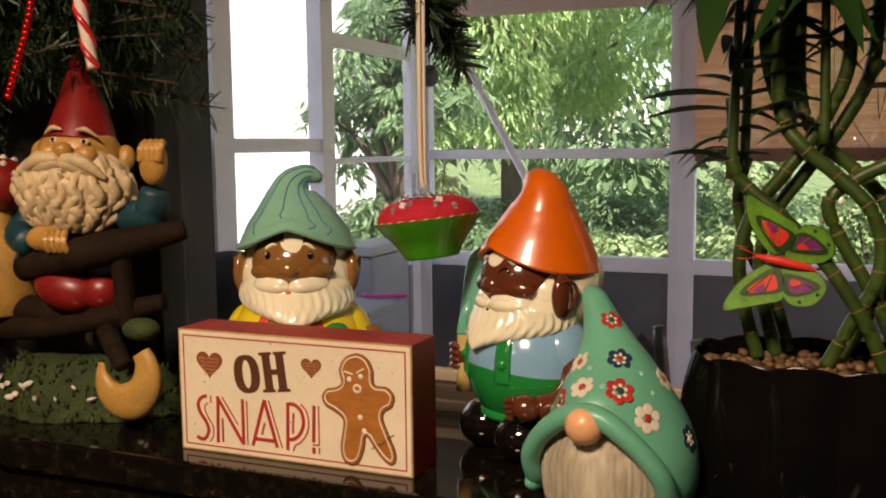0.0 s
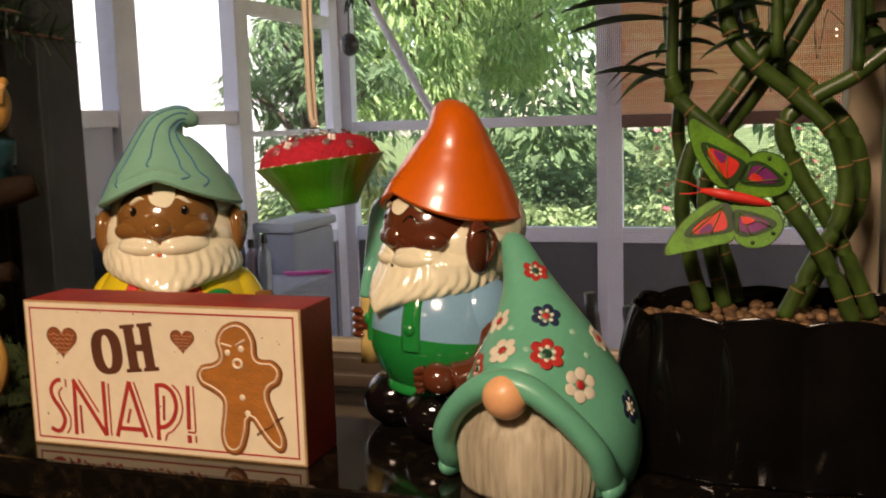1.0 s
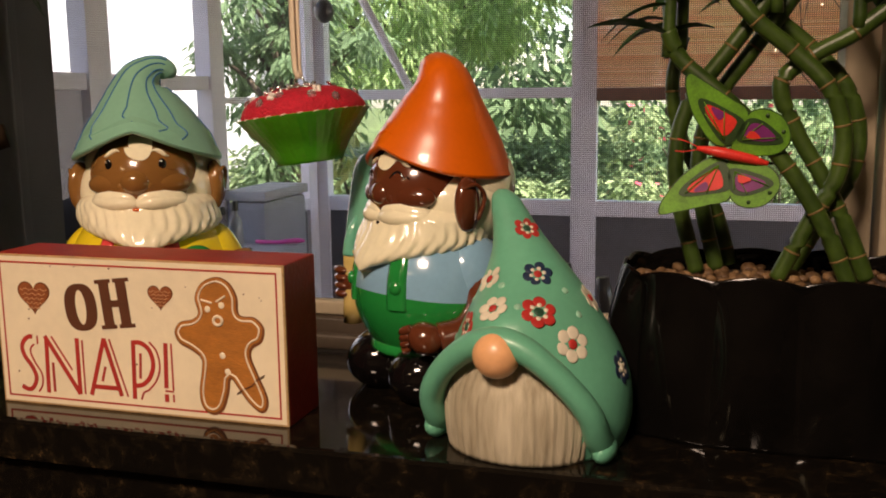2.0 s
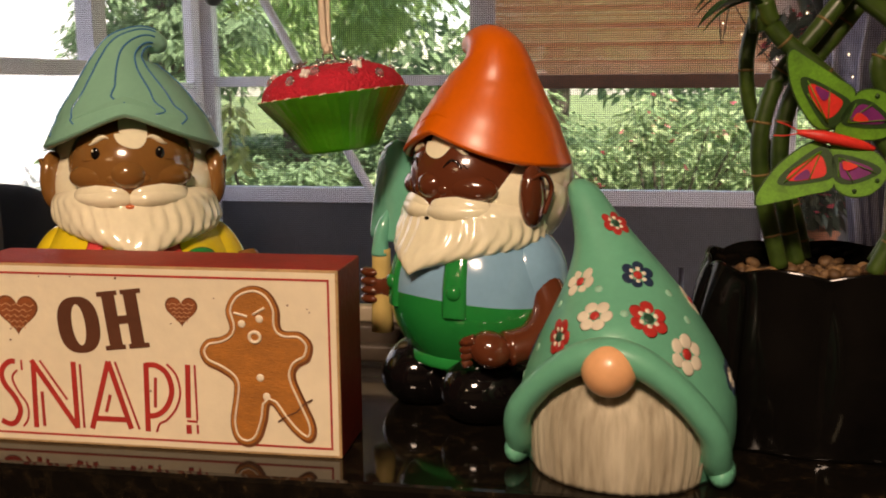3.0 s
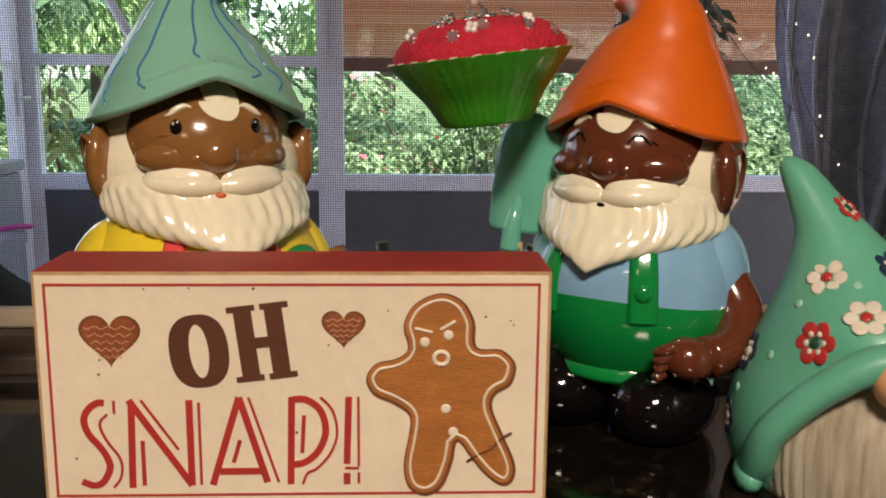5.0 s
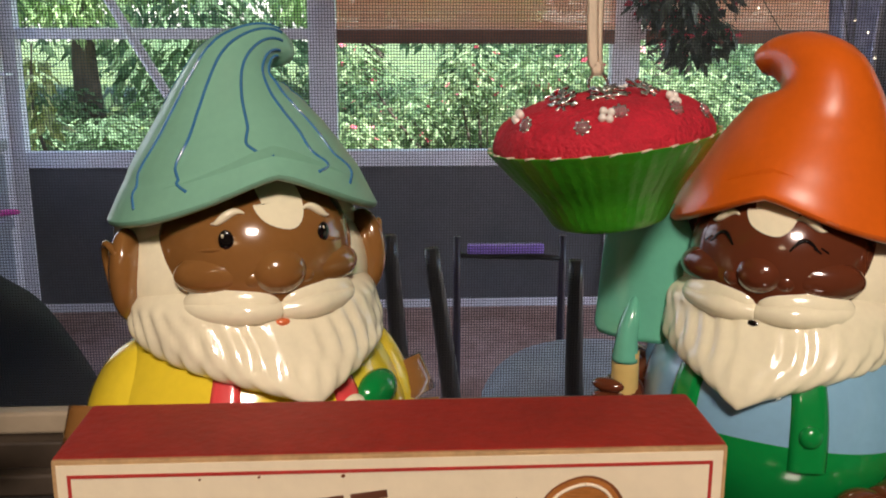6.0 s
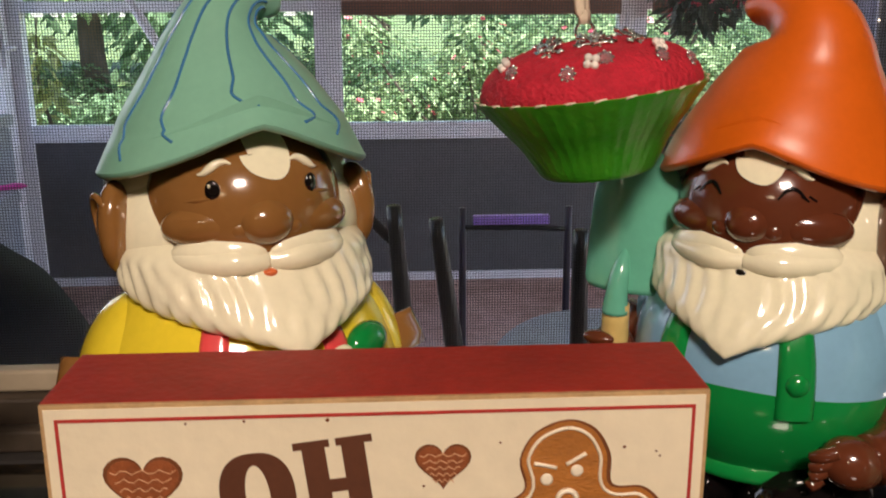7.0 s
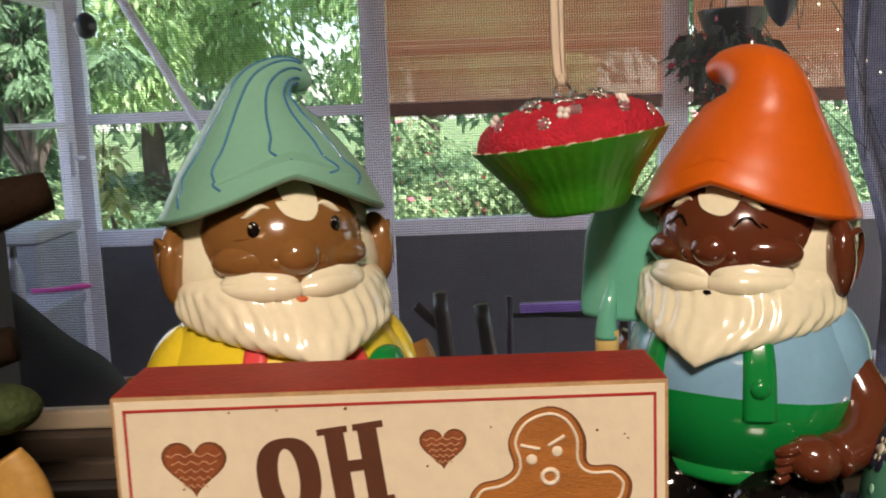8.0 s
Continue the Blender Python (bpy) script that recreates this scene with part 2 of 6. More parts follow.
# kitchen ceiling light that the lamps stand for; the rear fixture is added, unseen
for lx, ly, ls in ((-0.30, -0.75, 0.36), (-1.3, -1.9, 0.42)):
    lamp_thing = thing("ceiling_light", "square ceiling light with a frosted diffuser, switched on", "ceiling light", pose(lx, ly, 2.31), group="ceiling lights")
    bm = bmesh.new()
    for s in (-1, 1):
        box(bm, (s * ls / 2 - 0.012, -ls / 2, 0), (s * ls / 2 + 0.012, ls / 2, 0.13), 0.002)
        box(bm, (-ls / 2 + 0.012, s * ls / 2 - 0.012, 0), (ls / 2 - 0.012, s * ls / 2 + 0.012, 0.13), 0.002)
    part("frame", bm, VINYL, lamp_thing, smooth=False)
    part("diffuser", one_box((-ls / 2 + 0.015, -ls / 2 + 0.015, 0.02), (ls / 2 - 0.015, ls / 2 - 0.015, 0.03)),
         mat("lit_diffuser", (1.0, 0.78, 0.5), 0.6, emit=3.0), lamp_thing, smooth=False)

# ---- window with its sliding tracks and insect screen ----
window = thing("window_1", "cream vinyl window with an insect screen above the ledge", "window", kind="structure")
YS = 0.875
bm = bmesh.new()
box(bm, (WX0, 0.838, LEDGE), (WX1, 0.848, LEDGE + 0.012), 0.002)
# cream track, with its shade put into a dim brown colour
part("inner_track", bm, mat("shaded_track", (0.070, 0.052, 0.036), 0.5, vary=0.15, scale=20), window)
bm = bmesh.new()
box(bm, (WX0, 0.856, LEDGE), (WX1, 0.886, LEDGE + 0.022), 0.002)
# dark brown holds the shade of the gap between the rails
part("sill_base", bm, mat("shaded_sill", (0.055, 0.040, 0.027), 0.5, vary=0.2, scale=20), window)
bm = bmesh.new()
box(bm, (WX0, YS - 0.010, LEDGE + 0.0225), (WX1, YS + 0.001, LEDGE + 0.0345), 0.002)
part("screen_rail", bm, VINYL, window)
for x0, x1, nm in ((WX0, WX0 + 0.010, "jamb"), (WX1 - 0.022, WX1, "jamb"), (WX1 + 0.004, WX1 + 0.050, "jamb")):
    bm = bmesh.new()
    box(bm, (x0, 0.826 if x1 > WX1 else 0.835, LEDGE + 0.0005), (x1, 0.8875, WZ1), 0.002)
    part(nm, bm, VINYL if x0 > -0.5 else WALL_DARK, window, "" if x0 > -0.5 else "dark painted jamb")
part("head", one_box((WX0, 0.84, WZ1 - 0.03), (WX1, 0.96, WZ1), 0.002), VINYL, window)


def screen_mesh(x0, x1, z0, z1, y, pitch, r):
    """Woven wires of an insect screen, as thin four-sided bars."""
    verts, faces = [], []

    def bar(p, q, a, b):
        k = len(verts)
        for c in (p, q):
            for s, t in ((-1, 0), (0, -1), (1, 0), (0, 1)):
                verts.append(tuple(c[i] + s * a[i] + t * b[i] for i in range(3)))
        for i in range(4):
            j = (i + 1) % 4
            faces.append((k + i, k + j, k + 4 + j, k + 4 + i))
    n = int((x1 - x0) / pitch)
    for i in range(n + 1):
        x = x0 + i * pitch
        bar((x, y, z0), (x, y, z1), (r, 0, 0), (0, r, 0))
    n = int((z1 - z0) / pitch)
    for i in range(n + 1):
        z = z0 + i * pitch
        bar((x0, y + r, z), (x1, y + r, z), (0, 0, r), (0, r, 0))
    me = bpy.data.meshes.new("screen_wires")
    me.from_pydata(verts, [], faces)
    me.materials.append(WIRE)
    return me


wires = new("screen_wires", screen_mesh(WX0 + 0.012, WX1 - 0.022, LEDGE + 0.03, 1.72, YS, 0.00150, 0.00017))
wires.parent = window
tagged(wires, "fine dark woven insect screen", kind="stuff")

# ---- box sign ----
SIGN_RED = mat("red_sign_paint", (0.30, 0.024, 0.016), 0.55, spec=0.3, vary=0.18, scale=35, bump=0.25, bscale=300)
SIGN_CREAM = mat("cream_sign_paint", (0.80, 0.70, 0.50), 0.5, vary=0.06, scale=16, bump=0.12, bscale=260)
SIGN_EDGE = mat("worn_tan_edge", (0.46, 0.29, 0.13), 0.6, vary=0.25, scale=60)
INK_RED = mat("red_ink", (0.42, 0.030, 0.022), 0.5, vary=0.12, scale=60)
INK_BROWN = mat("brown_ink", (0.105, 0.035, 0.015), 0.5, vary=0.12, scale=60)
COOKIE = mat("gingerbread_brown", (0.40, 0.145, 0.020), 0.55, vary=0.22, scale=45, bump=0.35, bscale=500, stretch=(1, 1, 3))
COOKIE_EDGE = mat("gingerbread_edge", (0.16, 0.05, 0.012), 0.6, vary=0.2, scale=60)
HEART_BROWN = mat("reddish_heart_brown", (0.27, 0.075, 0.020), 0.55, vary=0.25, scale=60, bump=0.3, bscale=500)
ICING = mat("white_icing", (0.82, 0.72, 0.55), 0.45, vary=0.05, scale=60)
SW, SH, SD = 0.214, 0.103, 0.045
SX, SY = -0.479, 0.660


def sign_at(px, py):
    """Sign-face place of a spot given on a drawing of it 803 by 370 units large."""
    s = px / 803
    top, bot = 497 - 7 * s, 872 - 14 * s
    return s * SW, (bot - py) / (bot - top) * SH


sign = thing("box_sign", "red wooden box sign reading OH SNAP with a gingerbread man", "sign", pose(SX, SY, LEDGE))
bm = bmesh.new()
box(bm, (0, 0.0012, 0), (SW, SD, SH), 0.0012)
part("body", bm, SIGN_RED, sign, "red painted wooden box", smooth=False)
bm = bmesh.new()
box(bm, (0.0002, -0.0002, 0.0002), (SW - 0.0002, 0.0016, SH - 0.0002), 0.0007)
part("edge", bm, SIGN_EDGE, sign, "worn tan paper edge", smooth=False)
bm = bmesh.new()
box(bm, (0.0016, -0.0005, 0.0016), (SW - 0.0016, 0.0008, SH - 0.0016), 0.0002)
part("front_panel", bm, SIGN_CREAM, sign, "cream printed front", smooth=False)


def ring_of_bars(ins, w):
    bm = bmesh.new()
    y0, y1 = -0.00075, -0.0003
    box(bm, (ins, y0, ins), (ins + w, y1, SH - ins))
    box(bm, (SW - ins - w, y0, ins), (SW - ins, y1, SH - ins))
    box(bm, (ins + w, y0, ins), (SW - ins - w, y1, ins + w))
    box(bm, (ins + w, y0, SH - ins - w), (SW - ins - w, y1, SH - ins))
    return bm


part("border_line", ring_of_bars(0.0049, 0.0011), INK_RED, sign, "thin red border line", smooth=False)
FY0, FY1 = -0.00085, -0.0003


def plate(name, outline, material, y0=FY0, y1=FY1, label=""):
    bm = bmesh.new()
    slab_from_outline(bm, outline, y0, y1)
    return part(name, bm, material, sign, label, smooth=False)


def stroke(bm, pts, w, y0=FY0):
    """A stroke of even width along drawing points, as a thin plate."""
    q = [Vector(sign_at(*p)) for p in pts]
    left, right = [], []
    for i, c in enumerate(q):
        t = (q[min(i + 1, len(q) - 1)] - q[max(i - 1, 0)]).normalized()
        n = Vector((-t.y, t.x)) * w / 2
        left.append(c + n), right.append(c - n)
    for i in range(len(q) - 1):
        slab_from_outline(bm, [left[i], left[i + 1], right[i + 1], right[i]], y0, FY1)


def heart(cx, cy, w):
    def outline(k):
        pts = []
        for i in range(40):
            t = 2 * math.pi * i / 40
            x = 16 * math.sin(t) ** 3
            y = 13 * math.cos(t) - 5 * math.cos(2 * t) - 2 * math.cos(3 * t) - math.cos(4 * t)
            pts.append(sign_at(cx + k * x * w / 34, cy - k * (y + 2.5) * w / 36))
        return pts
    plate("heart_edge", outline(1.03), COOKIE_EDGE, y0=-0.0007)
    plate("heart", outline(0.93), HEART_BROWN, label="brown gingerbread heart")
    bm = bmesh.new()
    for k in range(5):
        yy = cy - w * 0.22 + k * w * 0.115
        half = w * (0.40 - 0.055 * k)
        stroke(bm, [(cx - half + 2 * half * i / 12, yy + w * 0.03 * math.sin(1.9 * i + k)) for i in range(13)], 0.00028, -0.00105)
    part("icing_squiggle", bm, mat("pale_squiggle", (0.62, 0.36, 0.20), 0.5), sign, smooth=False)


heart(116, 603, 98)
heart(477, 582, 71)


def turned(pts, cx, cy, deg):
    a = radians(deg)
    return [(cx + (x - cx) * math.cos(a) + (y - cy) * math.sin(a), cy - (x - cx) * math.sin(a) + (y - cy) * math.cos(a)) for x, y in pts]


# letters of the first line: heavy slab capitals, leaning a little
bm = bmesh.new()
outer = [(252 + 46 * math.copysign(abs(math.cos(t)) ** 0.8, math.cos(t)), 617 + 57 * math.copysign(abs(math.sin(t)) ** 0.8, math.sin(t))) for t in np.linspace(0, 2 * math.pi, 49)]
inner = [(252 + 15 * math.cos(t), 617 + 42 * math.sin(t)) for t in np.linspace(0, 2 * math.pi, 49)]
outer, inner = turned(outer, 252, 617, 6), turned(inner, 252, 617, 6)
for i in range(48):
    slab_from_outline(bm, [sign_at(*outer[i]), sign_at(*outer[i + 1]), sign_at(*inner[i + 1]), sign_at(*inner[i])], FY0, FY1)
part("letter_o", bm, INK_BROWN, sign, "brown letter O", smooth=False)
bm = bmesh.new()
for x0, y0, x1, y1 in ((312, 546, 340, 658), (360, 546, 388, 658), (340, 594, 360, 610),
                       (302, 543, 346, 552), (354, 543, 398, 552), (302, 652, 346, 661), (354, 652, 398, 661)):
    slab_from_outline(bm, [sign_at(*p) for p in turned([(x0, y0), (x1, y0), (x1, y1), (x0, y1)], 350, 602, 7)], FY0 - 0.00002 * (x0 % 7), FY1)
part("letter_h", bm, INK_BROWN, sign, "brown letter H", smooth=False)

# letters of the second line: red capitals, each a heavy stroke with a thin one beside it
HEAVY, FINE, MEDIUM = 0.0029, 0.0011, 0.0017
LETTERS = {
    "s": [(curve_points([(101, 700), (90, 700), (75, 711), (68, 729), (75, 751), (90, 769), (101, 787), (105, 805), (94, 827), (79, 834), (60, 827)], 26, closed=False), HEAVY),
          ([(116, 696), (116, 717)], FINE),
          (curve_points([(105, 718), (94, 729), (94, 743), (105, 765), (120, 786), (124, 804), (120, 823), (109, 837)], 26, closed=False), FINE)],
    "n": [([(143, 699), (139, 837)], HEAVY),
          ([(139, 695), (233, 832)], HEAVY),
          ([(233, 694), (233, 832)], HEAVY),
          ([(158, 695), (214, 774)], FINE),
          ([(248, 698), (248, 831)], FINE),
          ([(158, 760), (158, 833)], MEDIUM)],
    "a": [([(311, 689), (266, 831)], HEAVY),
          ([(311, 689), (353, 826)], HEAVY),
          ([(278, 809), (345, 808)], HEAVY),
          ([(326, 689), (371, 826)], FINE),
          ([(311, 758), (300, 794)], MEDIUM)],
    "p": [([(394, 688), (390, 829)], HEAVY),
          (curve_points([(394, 692), (417, 692), (439, 709), (447, 742), (435, 774), (413, 793), (390, 797)], 26, closed=False), HEAVY),
          ([(413, 717), (409, 778)], MEDIUM),
          (curve_points([(439, 688), (458, 709), (465, 745), (454, 778), (432, 803), (417, 811), (409, 829)], 26, closed=False), FINE)],
    "exclamation_mark": [([(484, 687), (480, 795)], HEAVY),
          ([(499, 687), (499, 799)], FINE),
          ([(477, 802), (499, 802)], FINE),
          ([(480, 810), (480, 828)], HEAVY),
          ([(499, 809), (499, 827)], FINE)],
}
for key, lines in LETTERS.items():
    bm = bmesh.new()
    for k, (pts, w) in enumerate(lines):
        stroke(bm, pts, w, FY0 - 0.00002 * k)
    part("letter_" + key if len(key) == 1 else key, bm, INK_RED, sign, "red double-stroke letter", smooth=False)

GINGER = [(628, 522), (662, 534), (681, 566), (682, 598), (692, 608), (724, 609), (747, 632), (740, 664), (716, 680),
          (711, 702), (728, 742), (749, 790), (747, 818), (730, 828), (704, 812), (680, 785), (656, 756), (648, 790),
          (632, 830), (605, 845), (578, 832), (569, 795), (578, 742), (578, 714), (553, 696), (522, 682), (510, 656),
          (526, 632), (558, 624), (576, 608), (569, 572), (588, 538)]
loop = curve_points(GINGER, 128)
bm = bmesh.new()
slab_from_outline(bm, [sign_at(x + 1.5, y + 2) for x, y in loop], -0.0009, FY1)
ginger = part("gingerbread_man", bm, COOKIE_EDGE, sign, "gingerbread man with white icing and a snapped leg", smooth=False)


def inset(pts, d):
    out = []
    for i in range(len(pts)):
        a, b = np.array(pts[i - 1]), np.array(pts[(i + 1) % len(pts)])
        t = (b - a) / (np.linalg.norm(b - a) + 1e-9)
        out.append((pts[i][0] - t[1] * d, pts[i][1] + t[0] * d))
    return out


bm = bmesh.new()
slab_from_outline(bm, [sign_at(*p) for p in inset(loop, 4)], -0.0012, FY1)
part("cookie_face", bm, COOKIE, ginger, smooth=False)
bm = bmesh.new()
ice = [sign_at(*p) for p in inset(loop, 12)]
tube(bm, [(x, -0.0012, z) for x, z in ice + ice[:1]], 0.00062, n=6, steps=128, up=(0, 1, 0))
for x, y, r in ((638, 704, 8), (650, 741, 8), (604, 599, 8), (641, 588, 8)):
    u, w = sign_at(x, y)
    blob(bm, (u, -0.0013, w), (r / 3700, 0.0005, r / 3700), nu=14, nv=8)
u, w = sign_at(630, 624)
tube(bm, [(u + 0.0030 * math.cos(t), -0.0013, w + 0.0028 * math.sin(t)) for t in np.linspace(0, 2 * math.pi, 13)], 0.0010, n=6, up=(0, 1, 0))
for a, b in (((588, 578), (616, 584)), ((628, 580), (652, 566))):
    p, q = sign_at(*a), sign_at(*b)
    tube(bm, [(p[0], -0.0013, p[1]), (q[0], -0.0013, q[1])], 0.0007, n=6, up=(0, 1, 0))
part("icing", bm, ICING, ginger, "white icing outline and buttons")
bm = bmesh.new()
stroke(bm, [(672, 790), (690, 778), (712, 768), (726, 752), (744, 742)], 0.0007, -0.0016)
part("crack", bm, INK_BROWN, ginger, smooth=False)
bm = bmesh.new()
rng = random.Random(4)
for x, y in [(740, 566), (744, 572), (100, 632), (94, 655), (170, 522), (240, 520), (548, 552), (340, 520), (52, 790), (452, 606), (700, 560), (400, 745)]:
    u, w = sign_at(x + rng.uniform(-2, 2), y)
    k = rng.uniform(0.0004, 0.0008)
    slab_from_outline(bm, [(u - k, w), (u, w - k * 0.8), (u + k, w + k * 0.2), (u, w + k)], FY0, FY1)
tagged(part("crumbs", bm, COOKIE_EDGE, sign, "printed brown crumbs", smooth=False), kind="stuff")

# ---- garden gnome statues ----
from mathutils import Quaternion
GLAZE = dict(rough=0.16, coat=0.6, vary=0.05, scale=40)
HAT_GREEN = mat("sage_green_glaze", (0.215, 0.46, 0.33), rough=0.33, coat=0.2, vary=0.05, scale=40)
HAT_ORANGE = mat("orange_glaze", (0.68, 0.125, 0.006), rough=0.30, coat=0.25, vary=0.05, scale=40)
CREAM = mat("cream_glaze", (0.86, 0.81, 0.58), **GLAZE)
BROWN_A = mat("brown_glaze", (0.235, 0.110, 0.030), **GLAZE)
BROWN_B = mat("dark_brown_glaze", (0.115, 0.031, 0.013), **GLAZE)
YELLOW = mat("yellow_glaze", (0.80, 0.62, 0.030), **GLAZE)
BLUE = mat("light_blue_glaze", (0.23, 0.43, 0.60), **GLAZE)
GREEN = mat("green_glaze", (0.008, 0.235, 0.045), **GLAZE)
CORAL = mat("coral_glaze", (0.72, 0.075, 0.075), **GLAZE)
BLACK = mat("black_glaze", (0.005, 0.004, 0.004), rough=0.08, coat=0.35, vary=0.2, scale=40)
LINE_BLUE = mat("blue_line_paint", (0.045, 0.17, 0.36), **GLAZE)
LIP = mat("orange_lip", (0.62, 0.15, 0.05), **GLAZE)
TROWEL = mat("teal_glaze", (0.14, 0.46, 0.32), **GLAZE)
STRAW = mat("straw_glaze", (0.62, 0.46, 0.16), **GLAZE)
GNOME_MATS = [HAT_GREEN, CREAM, BROWN_A, YELLOW, CORAL, GREEN, BLACK, LINE_BLUE, LIP, TROWEL, STRAW]


def bump_at(a, width):
    return math.exp(-(a / width) ** 2)


def wrap(a):
    return (a + math.pi) % (2 * math.pi) - math.pi


def make_hat(path, bend, brim, back=0.0, deep=1.0):
    """A pointed hat as a function of (angle from the front, height 0..1): path rows are
    (height, radius, sideways), bend is the sideways direction, brim(a) lifts the rim,
    back sets it back from the middle and deep scales its depth."""
    bx, by = bend

    def centre(v):
        z, r, s = spline(path, v)
        return Vector((bx * s, by * s + back, z)), r

    def f(a, v):
        c, r = centre(v)
        t = (centre(min(v + 0.01, 1))[0] - centre(max(v - 0.01, 0))[0]).normalized()
        turn = Quaternion().slerp(Vector((0, 0, 1)).rotation_difference(t), min(1, v * 1.6))
        p = c + (turn @ Vector((math.sin(a), -math.cos(a) * (1 + (deep - 1) * (1 - v)), 0))) * r
        p.z += brim(a) * max(0, 1 - v * 2.2) ** 1.5
        return p
    return f


def add_hat(bm, f, mi, nu=72, nv=44):
    def rim(u, v):
        a = 2 * math.pi * u
        p = f(a, 0.0)
        inward = Vector((-math.sin(a), math.cos(a), 0))
        k = v * math.pi
        return p + inward * 0.0028 * (1 - math.cos(k)) + Vector((0, 0, -0.0026 * math.sin(k) + (0.010 * max(0, v - 0.8) * 5)))
    surface(bm, lambda u, v: f(2 * math.pi * u, v), nu, nv, mi, cap_hi=True)
    surface(bm, rim, nu, 8, mi)


def on(f, a, v, off):
    """A place at that distance off a surface given by angle and height."""
    p, e = f(a, v), 0.004
    n = (f(a + e, v) - f(a - e, v)).cross(f(a, v + e) - f(a, v - e)).normalized()
    return p + n * off, n


def make_head(bm, skin, c, r, tip=0.0, closed_eyes=False):
    """Head of a bearded gnome facing -y: hair and beard, face, nose, cheeks, moustache, ears."""
    cx, cy, cz = c

    blob(bm, (cx, cy + 0.002, cz + 0.006), (r[0] * 1.02, r[1] * 0.99, r[2] * 1.12), 1, nu=64, nv=32)

    blob(bm, (cx, cy + 0.010, cz + 0.021), (r[0] * 0.99, r[1] * 0.90, 0.036), 1, nu=64, nv=24)

    def beard(u, v):
        a, p = 2 * math.pi * u - math.pi, math.pi * (0.001 + 0.998 * v)
        z = -math.cos(p)
        low = min(1.0, max(0.0, -z + 0.35) * 1.5)
        rib = 1 + low * (0.036 * abs(math.sin(17 * a + 1.3 * math.sin(5 * z))) + 0.010 * math.sin(41 * a + 3 * z))
        rr = math.sin(p) ** 0.85 * rib if z > 0 else max(0.0, 1 - abs(z) ** 6.0) ** 0.5 * rib
        drop = 0.016 * z if z > 0 else z * (0.0215 + 0.0075 * bump_at(a - 6 * tip, 1.35)) - (0.0030 if closed_eyes else 0.0020) * bump_at(a - 12 * tip, 0.30) * z * z
        low = max(0.0, -z) * bump_at(a, 1.0)
        ahead = low ** 1.1 * (0.022 if closed_eyes else 0.022)
        return Vector((cx + r[0] * 0.965 * rr * math.sin(a) + tip * z * z * (z < 0),
                       cy - 0.0125 - r[1] * 0.885 * (rr + (1 - rr) * 0.80 * low) * math.cos(a) - ahead, cz - 0.0025 + drop))
    surface(bm, beard, 200, 48, 1, cap_lo=True, cap_hi=True)

    fr = (r[0] * 0.755, r[1] * 0.86, r[2] * 1.10)
    fc = Vector((cx, cy - r[1] * 0.315, cz + r[2] * 0.52))

    def face(a, v):
        p = math.pi * (0.001 + 0.998 * v)
        k = math.sin(p)
        return fc + Vector((fr[0] * k * math.sin(a), -fr[1] * k * math.cos(a), -fr[2] * math.cos(p)))
    surface(bm, lambda u, v: face(2 * math.pi * u, v), 64, 32, 2, cap_lo=True, cap_hi=True)

    def fz(z):
        return math.acos(max(-1, min(1, -(z - fc.z) / fr[2]))) / math.pi
    yf = cy - r[1] * 1.10
    z0 = cz + r[2] * 0.19 + 0.0115
    k = 0.88 if closed_eyes else 1.0
    blob(bm, (cx, yf + 0.0018, z0 - 0.0015), (0.0110 * k, 0.0096 * k, 0.0096 * k), 2, nu=32, nv=20)
    blob(bm, (cx, yf + 0.0060, z0 + 0.0045), (0.0055, 0.0062, 0.0080), 2, rot=(18, 0, 0), nu=24, nv=16)
    for s in (-1, 1):
        blob(bm, (cx + s * 0.0094, yf + 0.0032, z0 - 0.0038), (0.0056, 0.0058, 0.0050), 2)
        blob(bm, (cx + s * 0.0215, yf + 0.0105, z0 - 0.0030), (0.0165, 0.0080, 0.0086), 2, rot=(0, s * 4, s * 26), nu=32, nv=18)
        # moustache halves
        pts = [(cx + s * 0.0005, yf + 0.0005, z0 - 0.0172), (cx + s * 0.011, yf - 0.0005, z0 - 0.0165), (cx + s * 0.020, yf + 0.0040, z0 - 0.0166), (cx + s * 0.0290, yf + 0.0110, z0 - 0.0164), (cx + s * 0.0345, yf + 0.0180, z0 - 0.0165)]
        tube(bm, pts, [0.0040, 0.0050, 0.0052, 0.0046, 0.0020], 1, n=20, steps=28)
        blob(bm, (cx + s * 0.0172, yf + 0.0078, z0 - 0.0150), (0.0190, 0.0082, 0.0100), 1, rot=(0, s * 5, s * 26), nu=40, nv=24)
        # ears with an inner fold
        ear = (cx + s * r[0] * 0.945, cy - (0.014 if closed_eyes else 0.009), cz + r[2] * 0.30)
        blob(bm, ear, (0.0072, 0.0125, 0.0190), 2, rot=(0, 0, s * 20), nu=28, nv=18)
        tube(bm, [(ear[0] + s * 0.0045, ear[1] - 0.008, ear[2] + 0.010), (ear[0] + s * 0.0075, ear[1] + 0.001, ear[2] + 0.013), (ear[0] + s * 0.0070, ear[1] + 0.0085, ear[2] + 0.004), (ear[0] + s * 0.0050, ear[1] + 0.004, ear[2] - 0.010)], 0.0015, 2, n=8, steps=16)
        # eyes and brows
        za = z0 + 0.0110
